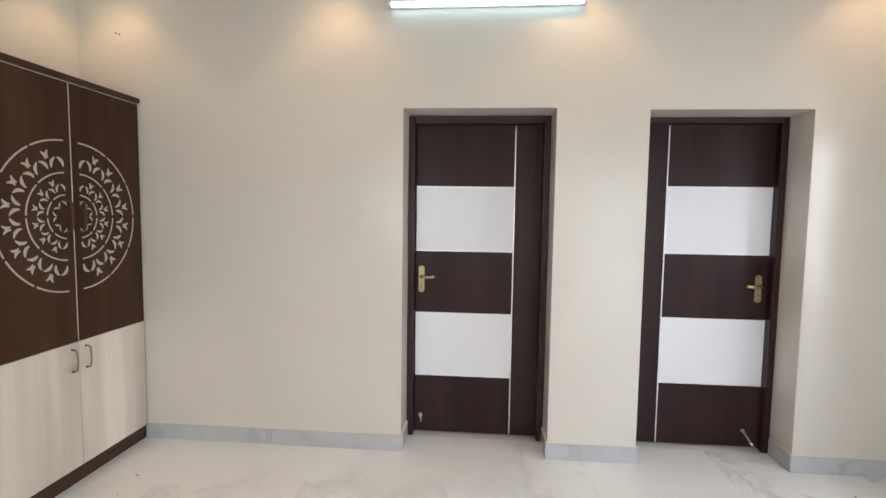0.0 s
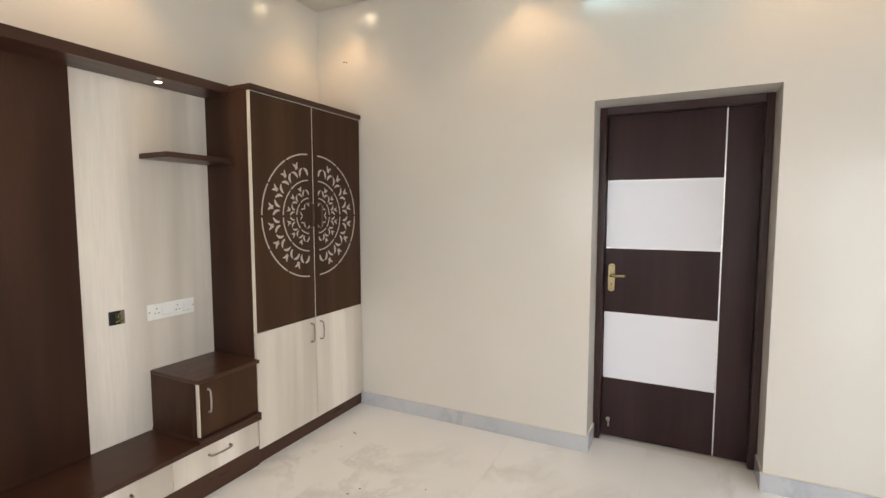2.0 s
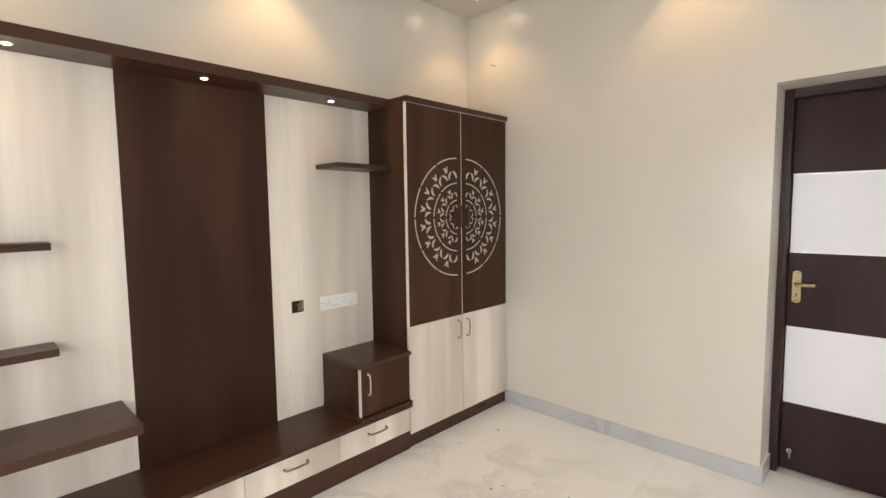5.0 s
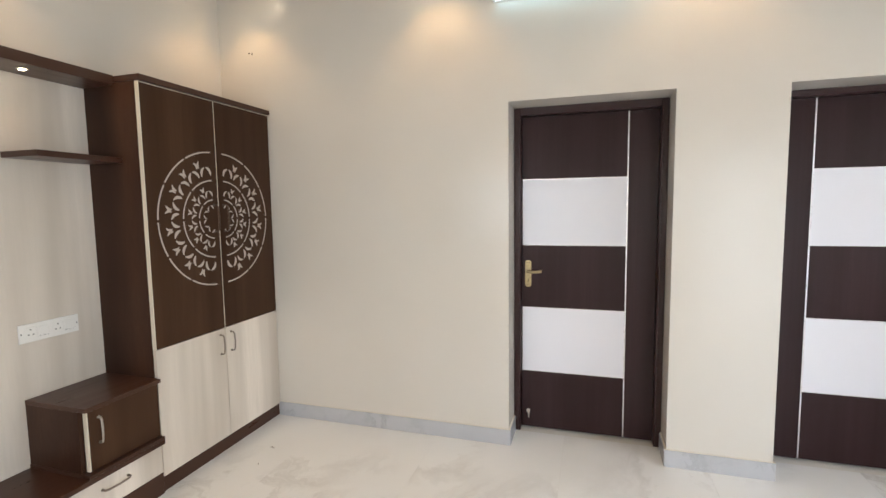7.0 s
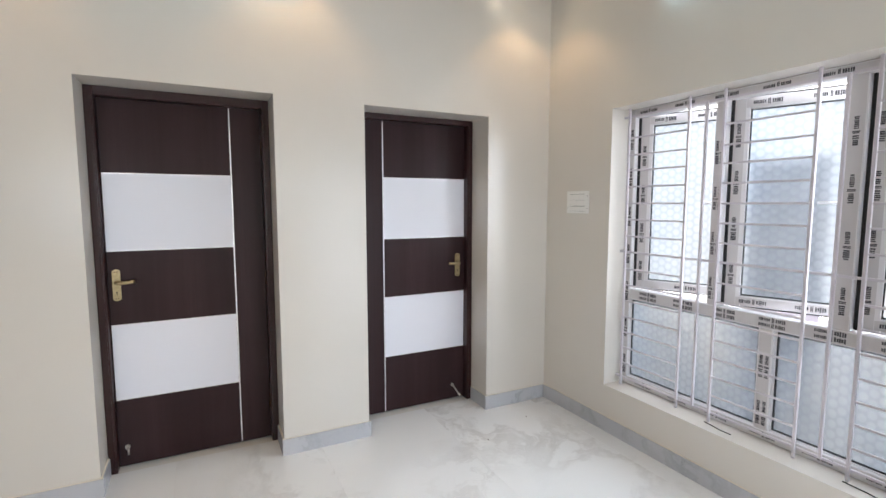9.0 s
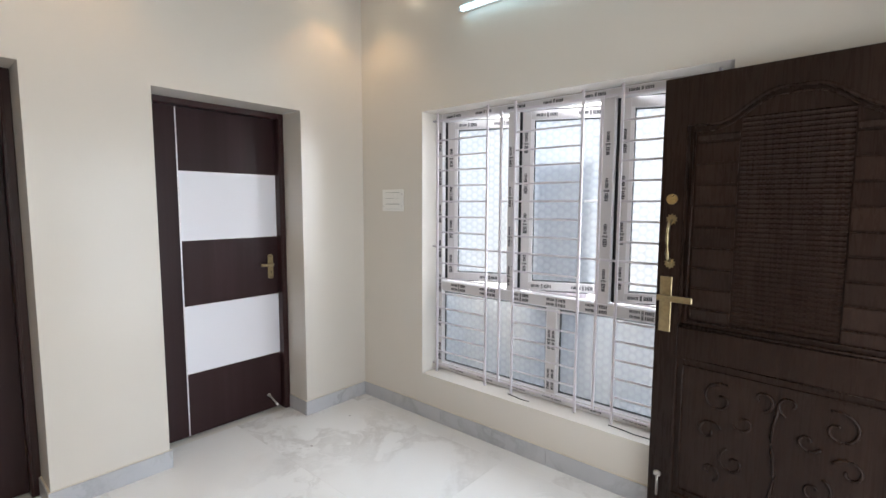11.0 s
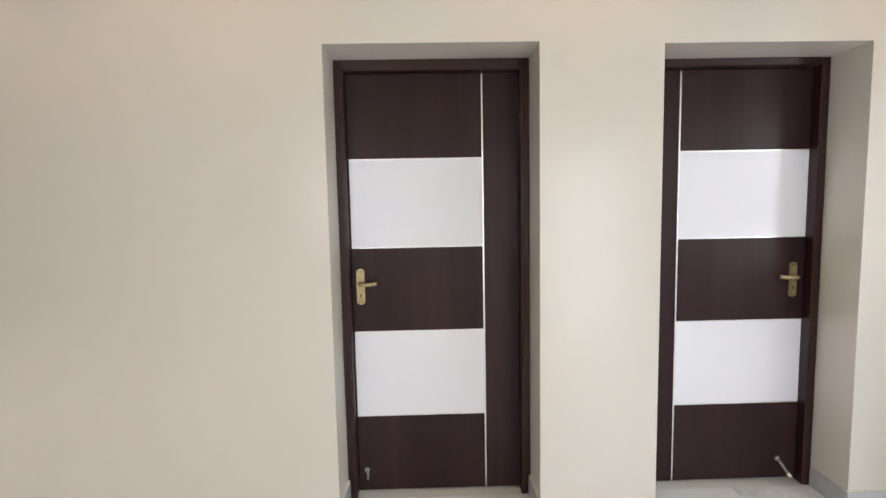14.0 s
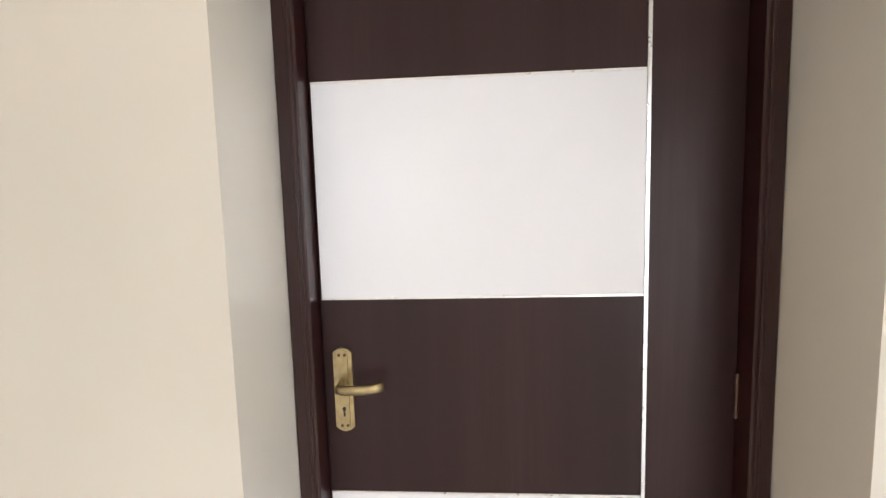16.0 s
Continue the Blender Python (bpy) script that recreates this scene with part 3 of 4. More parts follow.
# sockets on the pale panel
so = thing("socket_box", (XP, 1.44, 0.945), "open recessed wiring box with loose wires", "socket")
fr = bmesh.new()
for y0, y1, z0, z1 in ((1.402, 1.4035, 0.915, 0.985), (1.4765, 1.478, 0.915, 0.985), (1.402, 1.478, 0.915, 0.9165), (1.402, 1.478, 0.9835, 0.985)):
    box(XP, XP + 0.0015, y0, y1, z0, z1, 0, fr)
part("cut_edge", fr, DKMETAL, so)
# flat dark and tan sheets stand for the recess's shaded depth and its side
part("recess", box(XP, XP + 0.0006, 1.4035, 1.4765, 0.9165, 0.9835), HOLE_SHADE, so)
part("inner_side", box(XP + 0.0006, XP + 0.0012, 1.458, 1.4765, 0.9165, 0.9835), TANBOX, so, "bare wooden side of the wiring recess")
for mat, dy in ((WIREG, 0.0), (WIREY, 0.012), (DKMETAL, -0.014)):
    part("wire", tube([(XP + 0.001, 1.44 + dy, 0.97), (XP + 0.008, 1.43 + dy, 0.955), (XP + 0.011, 1.445 + dy, 0.94), (XP + 0.006, 1.452 - dy, 0.932), (XP + 0.001, 1.436, 0.925)], 0.005, n=6), mat, so, smooth=True)


def switch_plate(name, c, u, n, width, height, rows, label):
    """A plastic plate centred at c, u along its width, n out of the wall."""
    c, u, n, z = Vector(c), Vector(u), Vector(n), Vector((0, 0, 1))
    par = thing(name, c, label, "switch plate")

    def block(u0, u1, v0, v1, w0, w1, bevel=0.0):
        bm = box(u0, u1, v0, v1, w0, w1, bevel)
        bm.transform(Matrix.Translation(c) @ Matrix((u, z, n)).transposed().to_4x4())
        return bm

    part("plate", block(-width / 2, width / 2, -height / 2, height / 2, 0.0005, 0.008, 0.002), PLASTIC, par)
    for u0, u1, v0, v1, kind in rows:
        if kind == "rocker":
            r = part("rocker", block(u0, u1, v0, v1, 0.008, 0.0115, 0.001), PLASTIC, par)
            part("gap", block(u0 - 0.0008, u1 + 0.0008, v0 - 0.0014, v0 - 0.0004, 0.008, 0.0086), BLACK, r)
        elif kind == "line":
            part("gap", block(u0, u1, v0, v1, 0.008, 0.0086), BLACK, par)
        elif kind == "hole":
            part("screw_hole", block(u0, u1, v0, v1, 0.008, 0.0084), HOLE_SHADE, par)
        else:
            so = part("socket", block(u0, u1, v0, v1, 0.008, 0.0105, 0.001), PLASTIC, par)
            cu, cv, s = (u0 + u1) / 2, (v0 + v1) / 2, 0.0028
            for du, dv in ((0, 0.016), (-0.010, -0.008), (0.010, -0.008)):
                part("pin_hole", block(cu + du - s, cu + du + s, cv + dv - s, cv + dv + s, 0.0105, 0.0109), HOLE_SHADE, so)
    return par


switch_plate("socket_plate", (XP, 1.7255, 0.945), (0, 1, 0), (1, 0, 0), 0.272, 0.088,
             [(-0.128, -0.124, -0.004, 0.004, "hole"), (0.124, 0.128, -0.004, 0.004, "hole"), (-0.112, -0.060, -0.028, 0.028, "socket"), (-0.054, -0.006, -0.022, 0.024, "rocker"), (0.008, 0.060, -0.028, 0.028, "socket"), (0.066, 0.112, -0.022, 0.024, "rocker")],
             "long white switch and socket plate on the pale panel")
switch_plate("switch_board", (XE, 2.667, 1.522), (0, -1, 0), (-1, 0, 0), 0.215, 0.155,
             [(-0.098, -0.093, -0.045, -0.040, "hole"), (0.093, 0.098, -0.045, -0.040, "hole"), (0.093, 0.098, 0.040, 0.045, "hole"), (-0.070, 0.070, 0.0535, 0.0555, "line"), (-0.070, 0.025, 0.014, 0.048, "rocker"), (0.034, 0.066, 0.014, 0.048, "rocker"), (-0.070, 0.070, -0.030, -0.028, "line"), (-0.070, -0.004, -0.024, 0.006, "rocker"), (0.004, 0.070, -0.024, 0.006, "rocker"), (-0.070, 0.070, -0.062, -0.036, "rocker")],
             "square white switch board on the cream wall")

# ---- window ----
win = thing("window_1", (3.05, 1.47, 0.31), "white plastic window with patterned glass and printed protective film, sashes ajar", kind="structure")
XF, XSASH, AJAR = 3.025, 3.062, radians(22)     # face of the frame, face of a shut sash, how far the sashes stand open
PRINT = random.Random(7)


def hinged(y):
    """Swings a sash outward about its upright edge at y."""
    return Matrix.Translation((XSASH, y, 0)) @ Matrix.Rotation(AJAR, 4, "Z") @ Matrix.Translation((-XSASH, -y, 0))


def upvc(name, y0, y1, z0, z1, parent, x0=XF, x1=XF + 0.06, turn=Matrix(), label=""):
    bm = box(x0, x1, y0, y1, z0, z1, 0.003)
    bm.transform(turn)
    return part(name, bm, UPVC, parent, label)


def film(parent, y0, y1, z0, z1, x, upright, turn=Matrix(), rows=1):
    """A strip of protective film with rows of illegible dark printing."""
    bm = box(x - 0.0012, x - 0.0004, y0, y1, z0, z1)
    bm.transform(turn)
    f = part("protective_film", bm, FILM, parent, "pale grey protective film printed with dark unreadable writing")
    bm = bmesh.new()
    length, width = (z1 - z0, y1 - y0) if upright else (y1 - y0, z1 - z0)
    start = 0.02 + PRINT.random() * 0.10
    for r in range(rows):
        mid, s = (r + 0.5) / rows * width, start
        while s < length - 0.13:
            for word, tall, pitch in ((0.046, 1.0, 0.0092), (0.014, 1.25, 0.0060), (0.062, 0.78, 0.0080)):
                for i in range(int(word / pitch)):
                    h = min(0.026, width / rows * 0.78) * tall * (0.72 + 0.28 * PRINT.random())
                    a, b = s + i * pitch, s + i * pitch + pitch * (0.6 + 0.25 * PRINT.random())
                    c, d = mid - h / 2, mid + h / 2
                    if upright:
                        box(x - 0.0018, x - 0.0012, y0 + c, y0 + d, z0 + a, z0 + b, 0, bm)
                    else:
                        box(x - 0.0018, x - 0.0012, y0 + a, y0 + b, z0 + c, z0 + d, 0, bm)
                s += word + 0.005
            s += 0.11
    if len(bm.verts):
        bm.transform(turn)
        part("printing", bm, INK, f, kind="stuff")
    else:
        bm.free()
    return f


def pane(parent, y0, y1, z0, z1, x, turn=Matrix()):
    bm = box(x, x + 0.005, y0, y1, z0, z1)
    bm.transform(turn)
    g = part("pane", bm, GLASS, parent, "patterned obscure glass pane")
    g.visible_shadow = False
    bm, w = bmesh.new(), 0.0075
    for a, b, c, d in ((y0, y0 + w, z0, z1), (y1 - w, y1, z0, z1), (y0 + w, y1 - w, z0, z0 + w), (y0 + w, y1 - w, z1 - w, z1)):
        box(x - 0.006, x, a, b, c, d, 0, bm)
    bm.transform(turn)
    part("gasket", bm, BLACK, g, "black rubber gasket")
    return g


FZ0, FZ1, TZ0, TZ1 = WZ0 + 0.052, WZ1 - 0.052, 0.885, 0.953
FY0, FY1 = W0 + 0.036, W1 - 0.046
for nm, y0, y1, z0, z1, up, rows in (
        ("window_frame", W0 + 0.001, FY0, WZ0 + 0.001, WZ1 - 0.001, True, 1), ("window_frame", FY1, W1 - 0.001, WZ0 + 0.001, WZ1 - 0.001, True, 1),
        ("window_frame", FY0, FY1, FZ1, WZ1 - 0.001, False, 1), ("window_frame", FY0, FY1, WZ0 + 0.001, FZ0, False, 1),
        ("transom", FY0, FY1, TZ0, TZ1, False, 2), ("lower_mullion", 1.437, 1.511, FZ0, TZ0, True, 2),
        ("mullion", 1.735, 1.799, TZ1, FZ1, True, 2), ("mullion", 1.133, 1.200, TZ1, FZ1, True, 1)):
    m = upvc(nm, y0, y1, z0, z1, win)
    e = 0.005 if up and y1 - y0 < 0.07 else 0.009
    film(m, y0 + (e if up else 0), y1 - (e if up else 0), z0 + (0 if up else 0.006), z1 - (0 if up else 0.006), XF, up, rows=rows)
for y0, y1 in ((FY0, 1.437), (1.511, FY1)):
    bead = bmesh.new()
    for a, b, c, d in ((y0, y0 + 0.006, FZ0, TZ0), (y1 - 0.006, y1, FZ0, TZ0), (y0 + 0.006, y1 - 0.006, FZ0, FZ0 + 0.006), (y0 + 0.006, y1 - 0.006, TZ0 - 0.006, TZ0)):
        box(XF + 0.014, XF + 0.029, a, b, c, d, 0.002, bead)
    part("glazing_bead", bead, UPVC, win, "narrow white glazing bead")
    pane(win, y0 + 0.0055, y1 - 0.0055, FZ0 + 0.0055, TZ0 - 0.0055, XF + 0.03)

SZ0, SZ1, ST, SF = 0.962, 2.066, 0.082, 0.050      # heights, hinge stile, free stile
for hi, wide in ((FY1 - 0.004, 0.534), (1.731, 0.534), (1.129, 0.525)):
    lo, M = hi - wide, hinged(hi)
    sash = upvc("sash", hi - ST, hi, SZ0, SZ1, win, XSASH, XSASH + 0.048, M, "white plastic casement sash standing ajar")
    upvc("stile", lo, lo + SF, SZ0, SZ1, sash, XSASH, XSASH + 0.048, M)
    upvc("rail", lo + SF, hi - ST, SZ0, 1.018, sash, XSASH, XSASH + 0.048, M)
    upvc("rail", lo + SF, hi - ST, 2.004, SZ1, sash, XSASH, XSASH + 0.048, M)
    film(sash, hi - 0.060, hi - 0.008, SZ0, SZ1, XSASH, True, M)
    film(sash, lo + 0.006, lo + 0.044, SZ0, SZ1, XSASH, True, M)
    film(sash, lo + 0.046, hi - 0.062, SZ0 + 0.006, 1.010, XSASH, False, M)
    film(sash, lo + 0.046, hi - 0.062, 2.012, SZ1 - 0.006, XSASH, False, M)
    seal = bmesh.new()
    for a, b, c, d in ((hi - 0.010, hi - 0.001, SZ0, SZ1), (lo + 0.001, lo + 0.010, SZ0, SZ1), (lo, hi, SZ0 - 0.004, SZ0), (lo, hi, SZ1, SZ1 + 0.004)):
        box(XSASH - 0.005, XSASH + 0.004, a, b, c, d, 0, seal)
    seal.transform(M)
    part("seal", seal, BLACK, sash, "black rubber seal")
    pane(sash, lo + SF - 0.001, hi - ST + 0.001, 1.017, 2.005, XSASH + 0.016, M)
    bm = box(XSASH - 0.016, XSASH, lo + 0.020, lo + 0.045, 1.46, 1.56, 0.003)
    bm.transform(M)
    hn = part("sash_handle", bm, UPVC, sash, "white sash handle")
    bm = box(XSASH - 0.032, XSASH - 0.016, lo + 0.026, lo + 0.150, 1.509, 1.524, 0.003)
    bm.transform(M)
    part("grip", bm, UPVC, hn)
    # black strip: seal plus the gap's shade, between frame and hinge side of the sash
    part("rebate_seal", box(XF + 0.030, XF + 0.036, hi - 0.010, hi + 0.0035, SZ0, FZ1, 0), BLACK, win, "black strip for the rubber seal and the shaded gap in the rebate")

# grille
gr = thing("window_grille", (2.97, 1.47, 0.31), "white painted steel window grille of thin bars", "window grille")
XG, R = 2.966, 0.0138
ZR0, ZR1, ZRM = 0.362, 2.060, 1.200
for y in (2.331, 1.915, 1.712, 1.287, 1.073, 0.640):
    part("upright_bar", box(XG - R / 2, XG + R / 2, y - R / 2, y + R / 2, WZ0 + 0.001, WZ1 - 0.001, 0.0015), GRILLP, gr)
for y in (1.812, 1.180):
    part("upright_bar", box(XG - R / 2, XG + R / 2, y - R / 2, y + R / 2, ZR0, ZR1, 0.0015), GRILLP, gr)
levels = [0.464, 0.569, 0.671, 0.773, 0.880, 0.985, 1.090, 1.304, 1.410, 1.514, 1.619, 1.722, 1.818, 1.925]
for a, b in ((2.331, 1.915), (1.712, 1.287), (1.073, 0.640)):
    for z in levels:
        part("cross_bar", box(XG - 0.004, XG + 0.004, b + R / 2, a - R / 2, z - 0.0052, z + 0.0052, 0.001), GRILLP, gr)
for z in (ZR0, ZRM, ZR1):
    part("long_bar", box(XG + 0.0065, XG + 0.0145, W0 + 0.0005, W1 - 0.0005, z - 0.006, z + 0.006, 0.001), GRILLP, gr)
for y0, y1 in ((1.56, 1.72), (0.85, 1.08)):
    part_of = thing("plastic_strip", (2.92, y0, 0.312), "thin dark strip of torn film lying on the window sill", "debris")
    part("strip", tube([(2.945, y1, 0.3125), (2.935, (y0 + y1) / 2 + 0.02, 0.3128), (2.925, (y0 + y1) / 2 - 0.02, 0.3125), (2.928, y0, 0.3126)], 0.006, 0.003, 6), BLACK, part_of)

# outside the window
# added glowing sheet, puts daylight brightness behind the glass and the sash gaps
structure("backdrop", box(4.9, 4.95, -3.0, 9.0, -0.15, 6.0), BACKDROP_GLOW, "plain glowing cream backdrop standing in for the daylight outside the window")
# made-up panel, blocks light for the blurred dark patch in the middle pane
gate = thing("gate_leaf", (3.92, 1.87, -0.15), "added grey-violet panel outside that darkens a patch of the patterned glass", "gate")
part("sheet", box(3.912, 3.925, 1.66, 2.10, -0.10, 1.80, 0.003), OUTSIDE_DARK, gate)
for y in (1.645, 2.08):
    part("post", box(3.90, 3.937, y, y + 0.035, -0.15, 1.83, 0.004), OUTSIDE_DARK, gate)

# ---- main door, standing open along the wall ----
md = thing("main_door", (2.728, -0.150, 0), "open carved dark wooden front door with brass fittings", "door")
LW, LT = 0.975, 0.038
dirn = Vector((0.074, 0.972, 0)).normalized()      # from hinge to lock edge
nrm = Vector((-dirn.y, dirn.x, 0))                  # out of the face that shows
base = Vector((2.728, -0.150, 0))


def on_leaf(u, v, w):
    """u from the lock edge toward the hinge, v up, w out of the face."""
    return base + dirn * (LW - u) + nrm * w + Vector((0, 0, v))


def lbox(u0, u1, v0, v1, w0, w1, bevel=0.0, bm=None):
    own = box(u0, u1, v0, v1, w0, w1, bevel)
    for v in own.verts:
        v.co = on_leaf(*v.co)
    if bm is None:
        return own
    me = bpy.data.meshes.new("tmp")
    own.to_mesh(me)
    own.free()
    bm.from_mesh(me)
    bpy.data.meshes.remove(me)
    return bm


part("slab", lbox(0, LW, 0.012, 2.052, -LT, -0.010, 0.001), TEAK, md, "dark polished wooden door slab")


def arch(u, lo, rise):
    """Height of the upper panel's serpentine head at u, from 0 to 1 across."""
    t = abs(2 * u - 1)
    return lo + rise * (0.5 + 0.5 * math.cos(math.pi * min(1, max(0, (t - 0.12) / 0.62))))


PU0, PU1 = 0.102, LW - 0.102
K = 24
top = [(PU0 + (PU1 - PU0) * i / K, arch(i / K, 1.842, 0.115)) for i in range(K + 1)]
for u0, u1, v0, v1 in ((0, PU0, 0.012, 2.052), (PU1, LW, 0.012, 2.052), (PU0, PU1, 0.012, 0.150), (PU0, PU1, 0.808, 0.944)):
    part("stile" if v1 > 2 else "rail", lbox(u0, u1, v0, v1, -0.0098, 0.0, 0.0015), TEAK, md, "flat raised stile or rail of the door")
head = [(PU0, 2.052)] + top + [(PU1, 2.052)]
part("top_rail", prism(head, lambda u, v, w: on_leaf(u, v, -0.0098 + w), 0.0098), TEAK, md, "serpentine top rail")
for off, w, wd in ((0.004, 0.007, 0.018), (0.030, 0.009, 0.008)):
    path = [(PU0 + off, 0.952 + off)] + [(u + (off if i == 0 else -off if i == K else 0), v - off) for i, (u, v) in enumerate(top)] + [(PU1 - off, 0.952 + off), (PU0 + off, 0.952 + off)]
    part("moulding", tube([on_leaf(u, v, -0.004) for u, v in path], wd, 2 * w, 8, side=tuple(nrm.cross(Vector((0, 0, 1))))), TEAK, md, smooth=True)
for i in range(10):
    top_edge = 1.039 + i * 0.0905
    for u0, u1 in ((PU0 + 0.044, PU0 + 0.202), (PU1 - 0.202, PU1 - 0.044)):
        z1 = min(top_edge, arch(0.12, 1.842, 0.115) - 0.045)
        z0 = max(z1 - 0.082, 0.972) if i < 9 else 1.772
        lean = [(z0, -0.0098), (z0, -0.0075), (z1 - 0.006, 0.0005), (z1, -0.003), (z1, -0.0098)]
        part("carved_block", prism(lean, lambda v, w, u, u0=u0: on_leaf(u0 + u, v, w), u1 - u0), TEAK, md, "raised carved wooden block")
ribs = bmesh.new()
for i in range(46):
    z = 0.985 + i * 0.0195
    u0, u1 = PU0 + 0.209, PU1 - 0.209
    if z < 1.86:
        prism([(0, 0), (0.0, 0.013), (0.005, 0.0065)], lambda a, b, w, z=z, u0=u0: on_leaf(u0 + w, z + b, a - 0.010), u1 - u0, ribs)
part("fluting", ribs, TEAK, md, "fine horizontal carved ribs")
for off, wd in ((0.0, 0.018), (0.03, 0.009)):
    a0, a1, b0, b1 = PU0 + off, PU1 - off, 0.154 + off, 0.804 - off
    part("moulding", tube([on_leaf(u, v, -0.004) for u, v in ((a0, b0), (a0, b1), (a1, b1), (a1, b0), (a0, b0))], wd, 0.012, 8, side=tuple(nrm.cross(Vector((0, 0, 1))))), TEAK, md)


def spiral(cu, cv, r, turns, start, s, w0):
    pts = []
    for i in range(26):
        f = i / 25
        a = start + s * f * turns * 2 * math.pi
        pts.append(on_leaf(cu + r * (1 - 0.85 * f) * math.cos(a), cv + r * (1 - 0.85 * f) * math.sin(a), -0.008))
    return tube(pts, w0, 0.012, 8, side=tuple(nrm.cross(Vector((0, 0, 1)))))


CU = (PU0 + PU1) / 2
for s in (1, -1):
    for cu, cv, r, t, a in ((0.20, 0.615, 0.075, 1.1, 1.2), (0.11, 0.54, 0.045, 0.9, 3.6), (0.24, 0.46, 0.055, 1.0, 0.4), (0.14, 0.35, 0.06, 1.1, 2.0), (0.05, 0.66, 0.05, 0.8, 5.0), (0.23, 0.28, 0.045, 0.9, 5.2)):
        part("carved_scroll", spiral(CU - s * cu, cv + 0.04, r, t, a if s > 0 else math.pi - a, s, 0.012), TEAK, md, "carved relief scroll", smooth=True)
part("carved_stem", tube([on_leaf(CU + 0.01 * math.sin(v * 20), v, -0.008) for v in [0.2 + 0.05 * i for i in range(11)]], 0.014, 0.012, 8), TEAK, md, smooth=True)

part("deadlock", disc(on_leaf(0.052, 1.522, 0), nrm, 0.0235, 0.008, 24), BRASS2, md, "round bright brass deadlock cover")
pull = part("pull_handle", tube([on_leaf(0.055, v, w) for v, w in ((1.425, 0.006), (1.415, 0.032), (1.385, 0.044), (1.335, 0.048), (1.285, 0.044), (1.252, 0.032), (1.240, 0.006))], 0.019, 0.014, 12), BRASS, md, "ornate brass pull handle with sunburst ends", smooth=True)
for v in (1.432, 1.232):
    out = [((0.026 if i % 2 else 0.017) * math.cos(i * math.pi / 10), (0.026 if i % 2 else 0.017) * math.sin(i * math.pi / 10)) for i in range(20)]
    part("rosette", prism([(0.055 + a, v + b) for a, b in out], lambda u, z, w: on_leaf(u, z, 0.0005 + w), 0.005), BRASS, pull)
    part("boss", disc(on_leaf(0.055, v, 0.005), nrm, 0.010, 0.005, 12), BRASS, pull)
plate = part("lock_plate", lbox(0.018, 0.070, 0.915, 1.170, 0.0005, 0.008, 0.0015), BRASS, md, "flat antique brass lock plate with lever")
part("lever", tube([on_leaf(0.040, 1.078, 0.008), on_leaf(0.040, 1.078, 0.046)], 0.018, n=12), BRASS, plate, smooth=True)
part("grip", lbox(0.022, 0.172, 1.064, 1.092, 0.044, 0.056, 0.003), BRASS, plate)
part("bolt", tube([on_leaf(0.045, 0.24, 0.008), on_leaf(0.045, 0.12, 0.008)], 0.012, n=10), NICKEL, md, "small steel tower bolt", smooth=True)
part("bolt_bracket", lbox(0.030, 0.060, 0.215, 0.235, 0.0005, 0.014, 0.001), NICKEL, md)

mf = thing("door_3", (MD0, YJ, 0), "dark wooden frame of the main doorway", kind="structure")
part("jamb", box(MD0 + 0.001, MD0 + 0.07, YJ - 0.14, YJ + 0.004, 0, MDH - 0.001, 0.004), FRAMEP, mf)
part("jamb", box(MD1 - 0.07, MD1 - 0.001, YJ - 0.14, YJ + 0.004, 0, MDH - 0.001, 0.004), FRAMEP, mf)
part("head", box(MD0 + 0.07, MD1 - 0.07, YJ - 0.14, YJ + 0.004, 2.056, MDH - 0.001, 0.004), FRAMEP, mf)
part("threshold", box(MD0 + 0.07, MD1 - 0.07, YJ - 0.14, YJ + 0.004, 0.0002, 0.010, 0.002), SKIRT, mf)

# ---- lamps ----
def tube_light(name, a, b, out):
    a, b, o = Vector(a), Vector(b), Vector(out)
    d = (b - a).normalized()
    par = thing(name, a, "lit cool white LED batten tube light high on the wall", "tube light", "wall tube lights")
    body = bmesh.new()
    lo, hi = a + Vector((0, 0, 0.002)), b + o * 0.022 + Vector((0, 0, 0.034))
    box(min(lo.x, hi.x), max(lo.x, hi.x), min(lo.y, hi.y), max(lo.y, hi.y), lo.z, hi.z, 0.003, body)
    part("batten", body, PLASTIC, par)
    c = o * 0.040 + Vector((0, 0, 0.014))
    part("tube", tube([a + d * 0.02 + c, b - d * 0.02 + c], 0.030, n=16), TUBE, par, "glowing white tube", smooth=True)
    for p, s in ((a, 1), (b, -1)):
        part("end_cap", tube([p + c + d * s * 0.001, p + c + d * s * 0.0195], 0.034, n=16), PLASTIC, par)


tube_light("tube_light", (-0.093, YN - 0.001, 2.700), (1.048, YN - 0.001, 2.700), (0, -1, 0))
tube_light("tube_light", (XE - 0.001, 0.89, 2.655), (XE - 0.001, 2.035, 2.655), (-1, 0, 0))

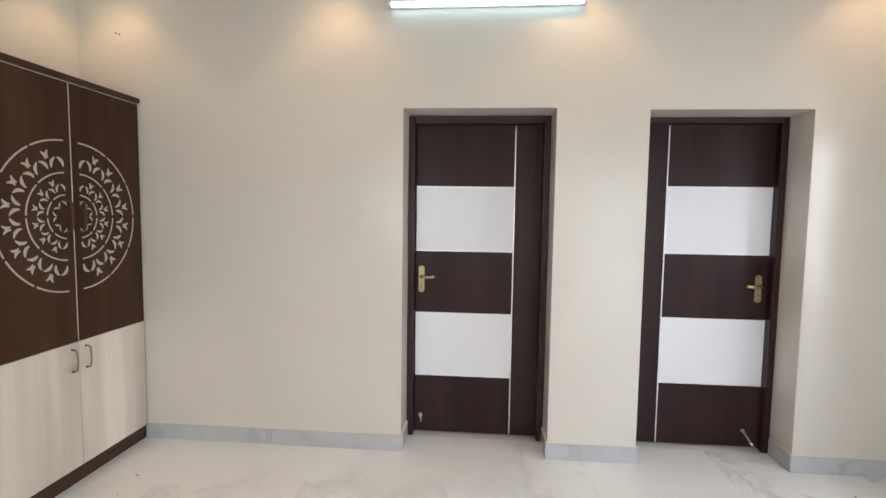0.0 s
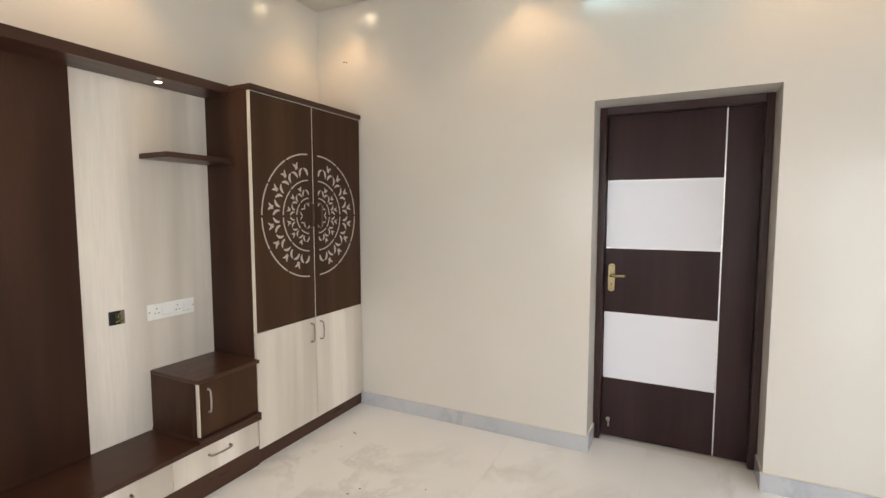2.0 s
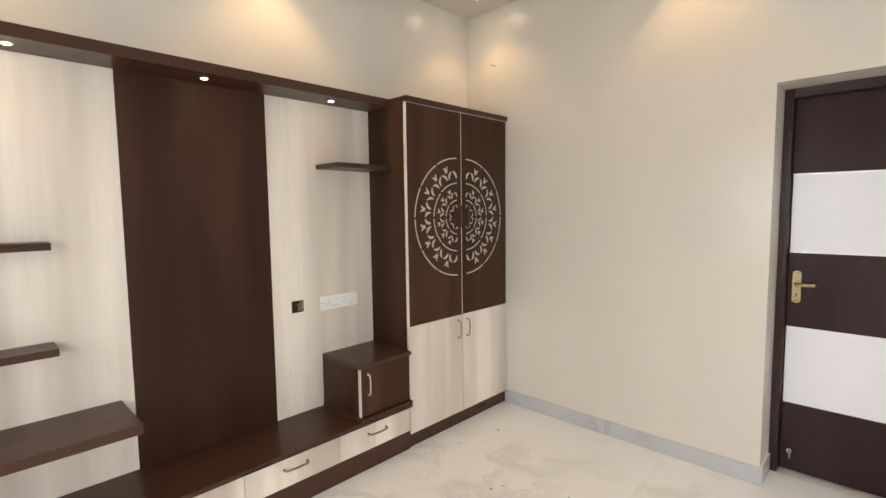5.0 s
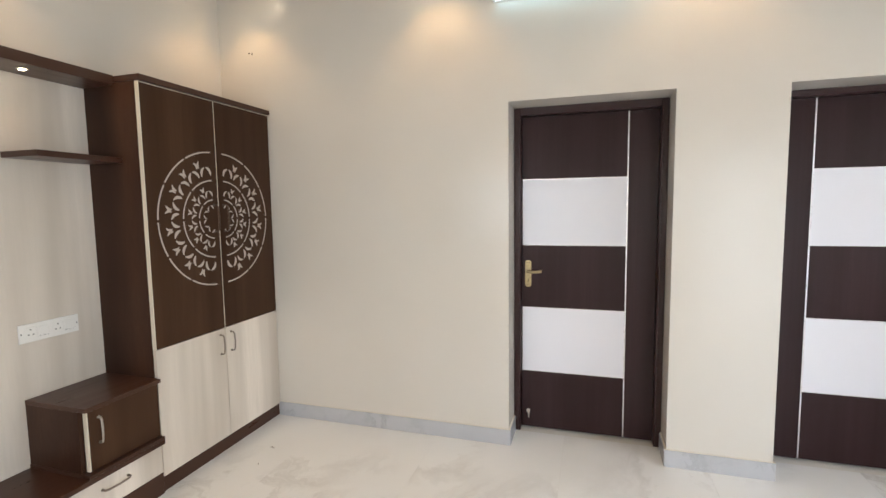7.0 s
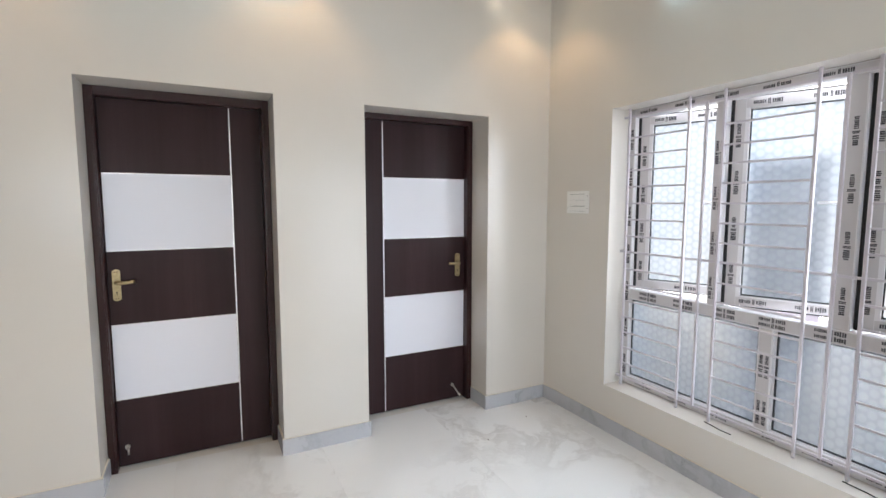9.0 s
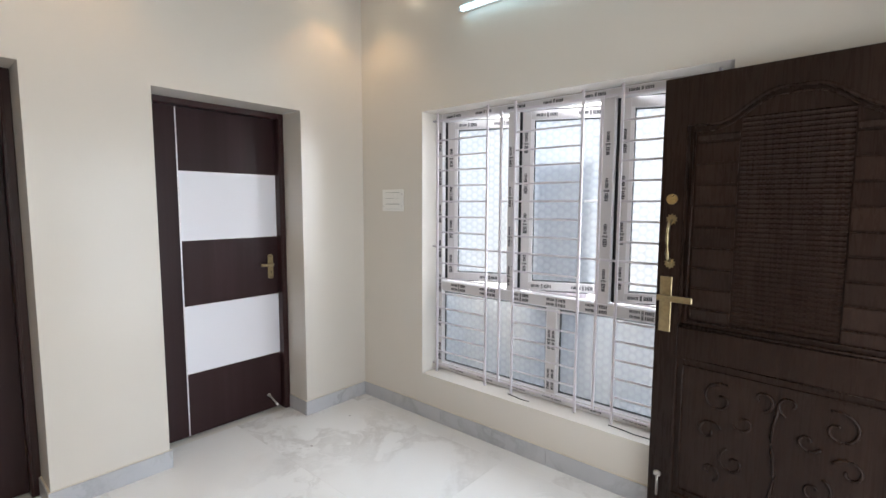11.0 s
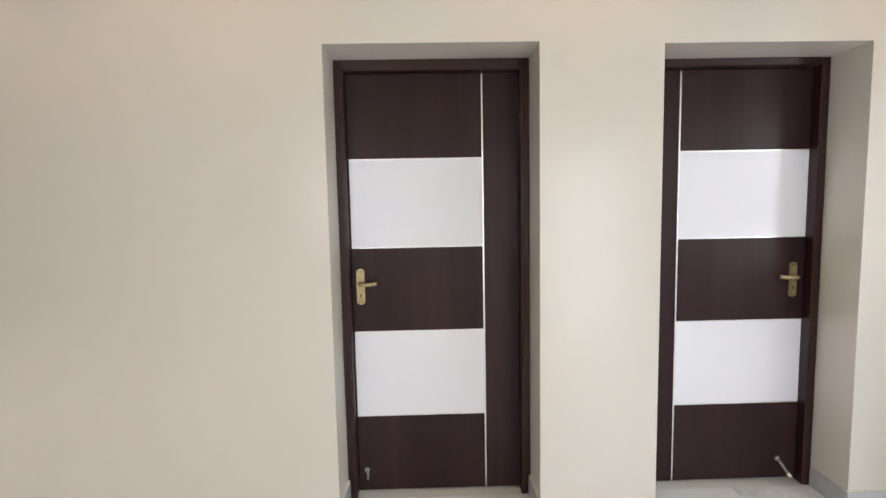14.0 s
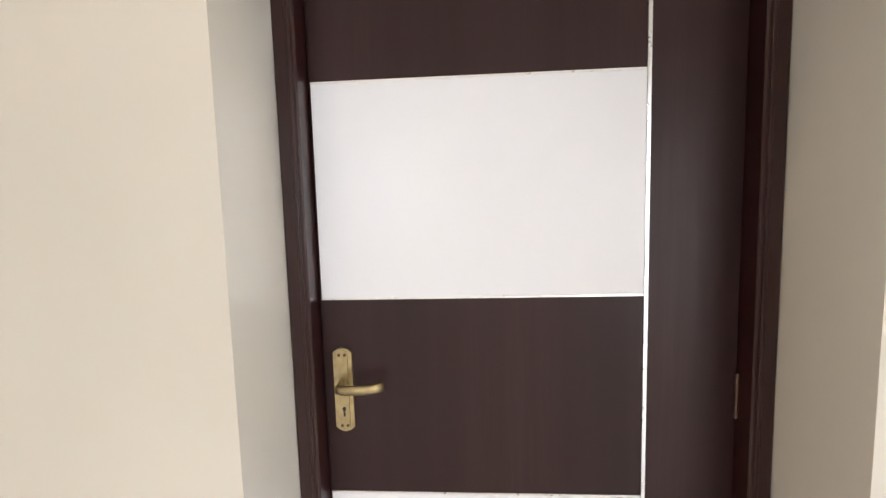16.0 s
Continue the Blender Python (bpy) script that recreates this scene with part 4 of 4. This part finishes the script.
dl = None
# the last four are unseen, added as warm fill for floor and walls
for i, (x, y) in enumerate([(-1.76, 2.74), (-0.40, 2.74), (1.02, 2.74), (2.55, 2.74), (-1.80, 1.35), (-1.80, -0.05), (-1.80, -1.45), (0.40, -1.45), (0.40, 1.35), (0.40, -0.05)]):
    if dl is None:
        dl = thing("ceiling_downlight", (x, y, ZC), "small round warm recessed ceiling downlight, lit, some added unseen as fill", "ceiling light", "ceiling downlights")
        ring = bmesh.new()
        inner, outer = [], []
        for k in range(28):
            a = 2 * math.pi * k / 28
            inner.append(ring.verts.new((x + 0.034 * math.cos(a), y + 0.034 * math.sin(a), ZC - 0.007)))
            outer.append((ring.verts.new((x + 0.040 * math.cos(a), y + 0.040 * math.sin(a), ZC - 0.007)), ring.verts.new((x + 0.047 * math.cos(a), y + 0.047 * math.sin(a), ZC - 0.0005)), ring.verts.new((x + 0.034 * math.cos(a), y + 0.034 * math.sin(a), ZC - 0.0005))))
        for k in range(28):
            j = (k + 1) % 28
            ring.faces.new((inner[k], inner[j], outer[j][0], outer[k][0]))
            ring.faces.new((outer[k][0], outer[j][0], outer[j][1], outer[k][1]))
            ring.faces.new((inner[k], inner[j], outer[j][2], outer[k][2]))
        part("trim_ring", ring, PLASTIC, dl, "white trim ring", smooth=True)
        part("lens", disc((x, y, ZC - 0.0005), (0, 0, -1), 0.0335, 0.003, 24), SPOT, dl, "glowing warm lens")
    else:
        copy_thing(dl, pose(x, y, ZC))
    lamp = new("downlight_lamp", bpy.data.lights.new("downlight_lamp", "SPOT"))
    lamp.data.energy, lamp.data.color, lamp.data.spot_size, lamp.data.spot_blend, lamp.data.shadow_soft_size = (8.2 if y > 2 else 14.0), WARM, radians(102), 0.5, 0.03
    lamp.matrix_world = look((x, y, ZC - 0.02), (x, y, 0))

# two empty screw holes high on the wall, and crumbs on the floor
for dx, dz in ((-0.012, 0.004), (0.012, -0.003)):
    hol = thing("screw_plug", (-1.812 + dx, YN, 2.591 + dz), "small dark empty screw hole in the cream wall", "screw hole")
    part("hole", disc((-1.812 + dx, YN - 0.0002, 2.591 + dz), (0, -1, 0), 0.006, 0.0006, 10), HOLE_SHADE, hol)
crumb = random.Random(3)
for x, y in ((-1.449, 2.565), (-1.401, 2.37), (-1.432, 2.556), (-1.049, 1.983), (2.52, 2.76), (-1.02, 2.05), (2.10, 2.60), (0.95, 2.3), (-0.7, 2.2)):
    c = thing("floor_crumb", (x, y, 0), "tiny dark scrap of building debris on the marble floor", "debris")
    bm = box(x - 0.006, x + 0.007, y - 0.004, y + 0.004, 0.0, 0.004, 0.001)
    bm.transform(Matrix.Translation((x, y, 0)) @ Matrix.Rotation(crumb.random() * 3, 4, "Z") @ Matrix.Diagonal((0.45 + 0.5 * crumb.random(), 0.45 + 0.5 * crumb.random(), 0.7, 1)) @ Matrix.Translation((-x, -y, 0)))
    part("scrap", bm, DKMETAL, c)

# ---- floor tiles ----
tiles = thing("floor_tiles", (0, 0, -0.0015), "polished white marble floor tiles with hairline joints", kind="structure")
TX, TY, G = 0.8, 1.6, 0.0003
cache = {}
ty = YN + 0.215
row = 0
while ty > YS:
    y0, y1 = max(ty - TY, YS), ty
    tx = XW
    while tx < XE:
        x0, x1 = tx, min(tx + TX, XE)
        key = (round(x1 - x0, 3), round(y1 - y0, 3))
        if key not in cache:
            w, h = (x1 - x0) / 2 - G, (y1 - y0) / 2 - G
            cache[key] = mesh_of("floor_tile", box(-w, w, -h, h, -0.0014, 0.0), FLOOR)
        ob = new("floor_tile", cache[key])
        ob.parent = tiles
        ob.location = Vector(((x0 + x1) / 2, (y0 + y1) / 2, 0)) - ORIGIN[tiles]
        tx += TX
    ty -= TY
    row += 1
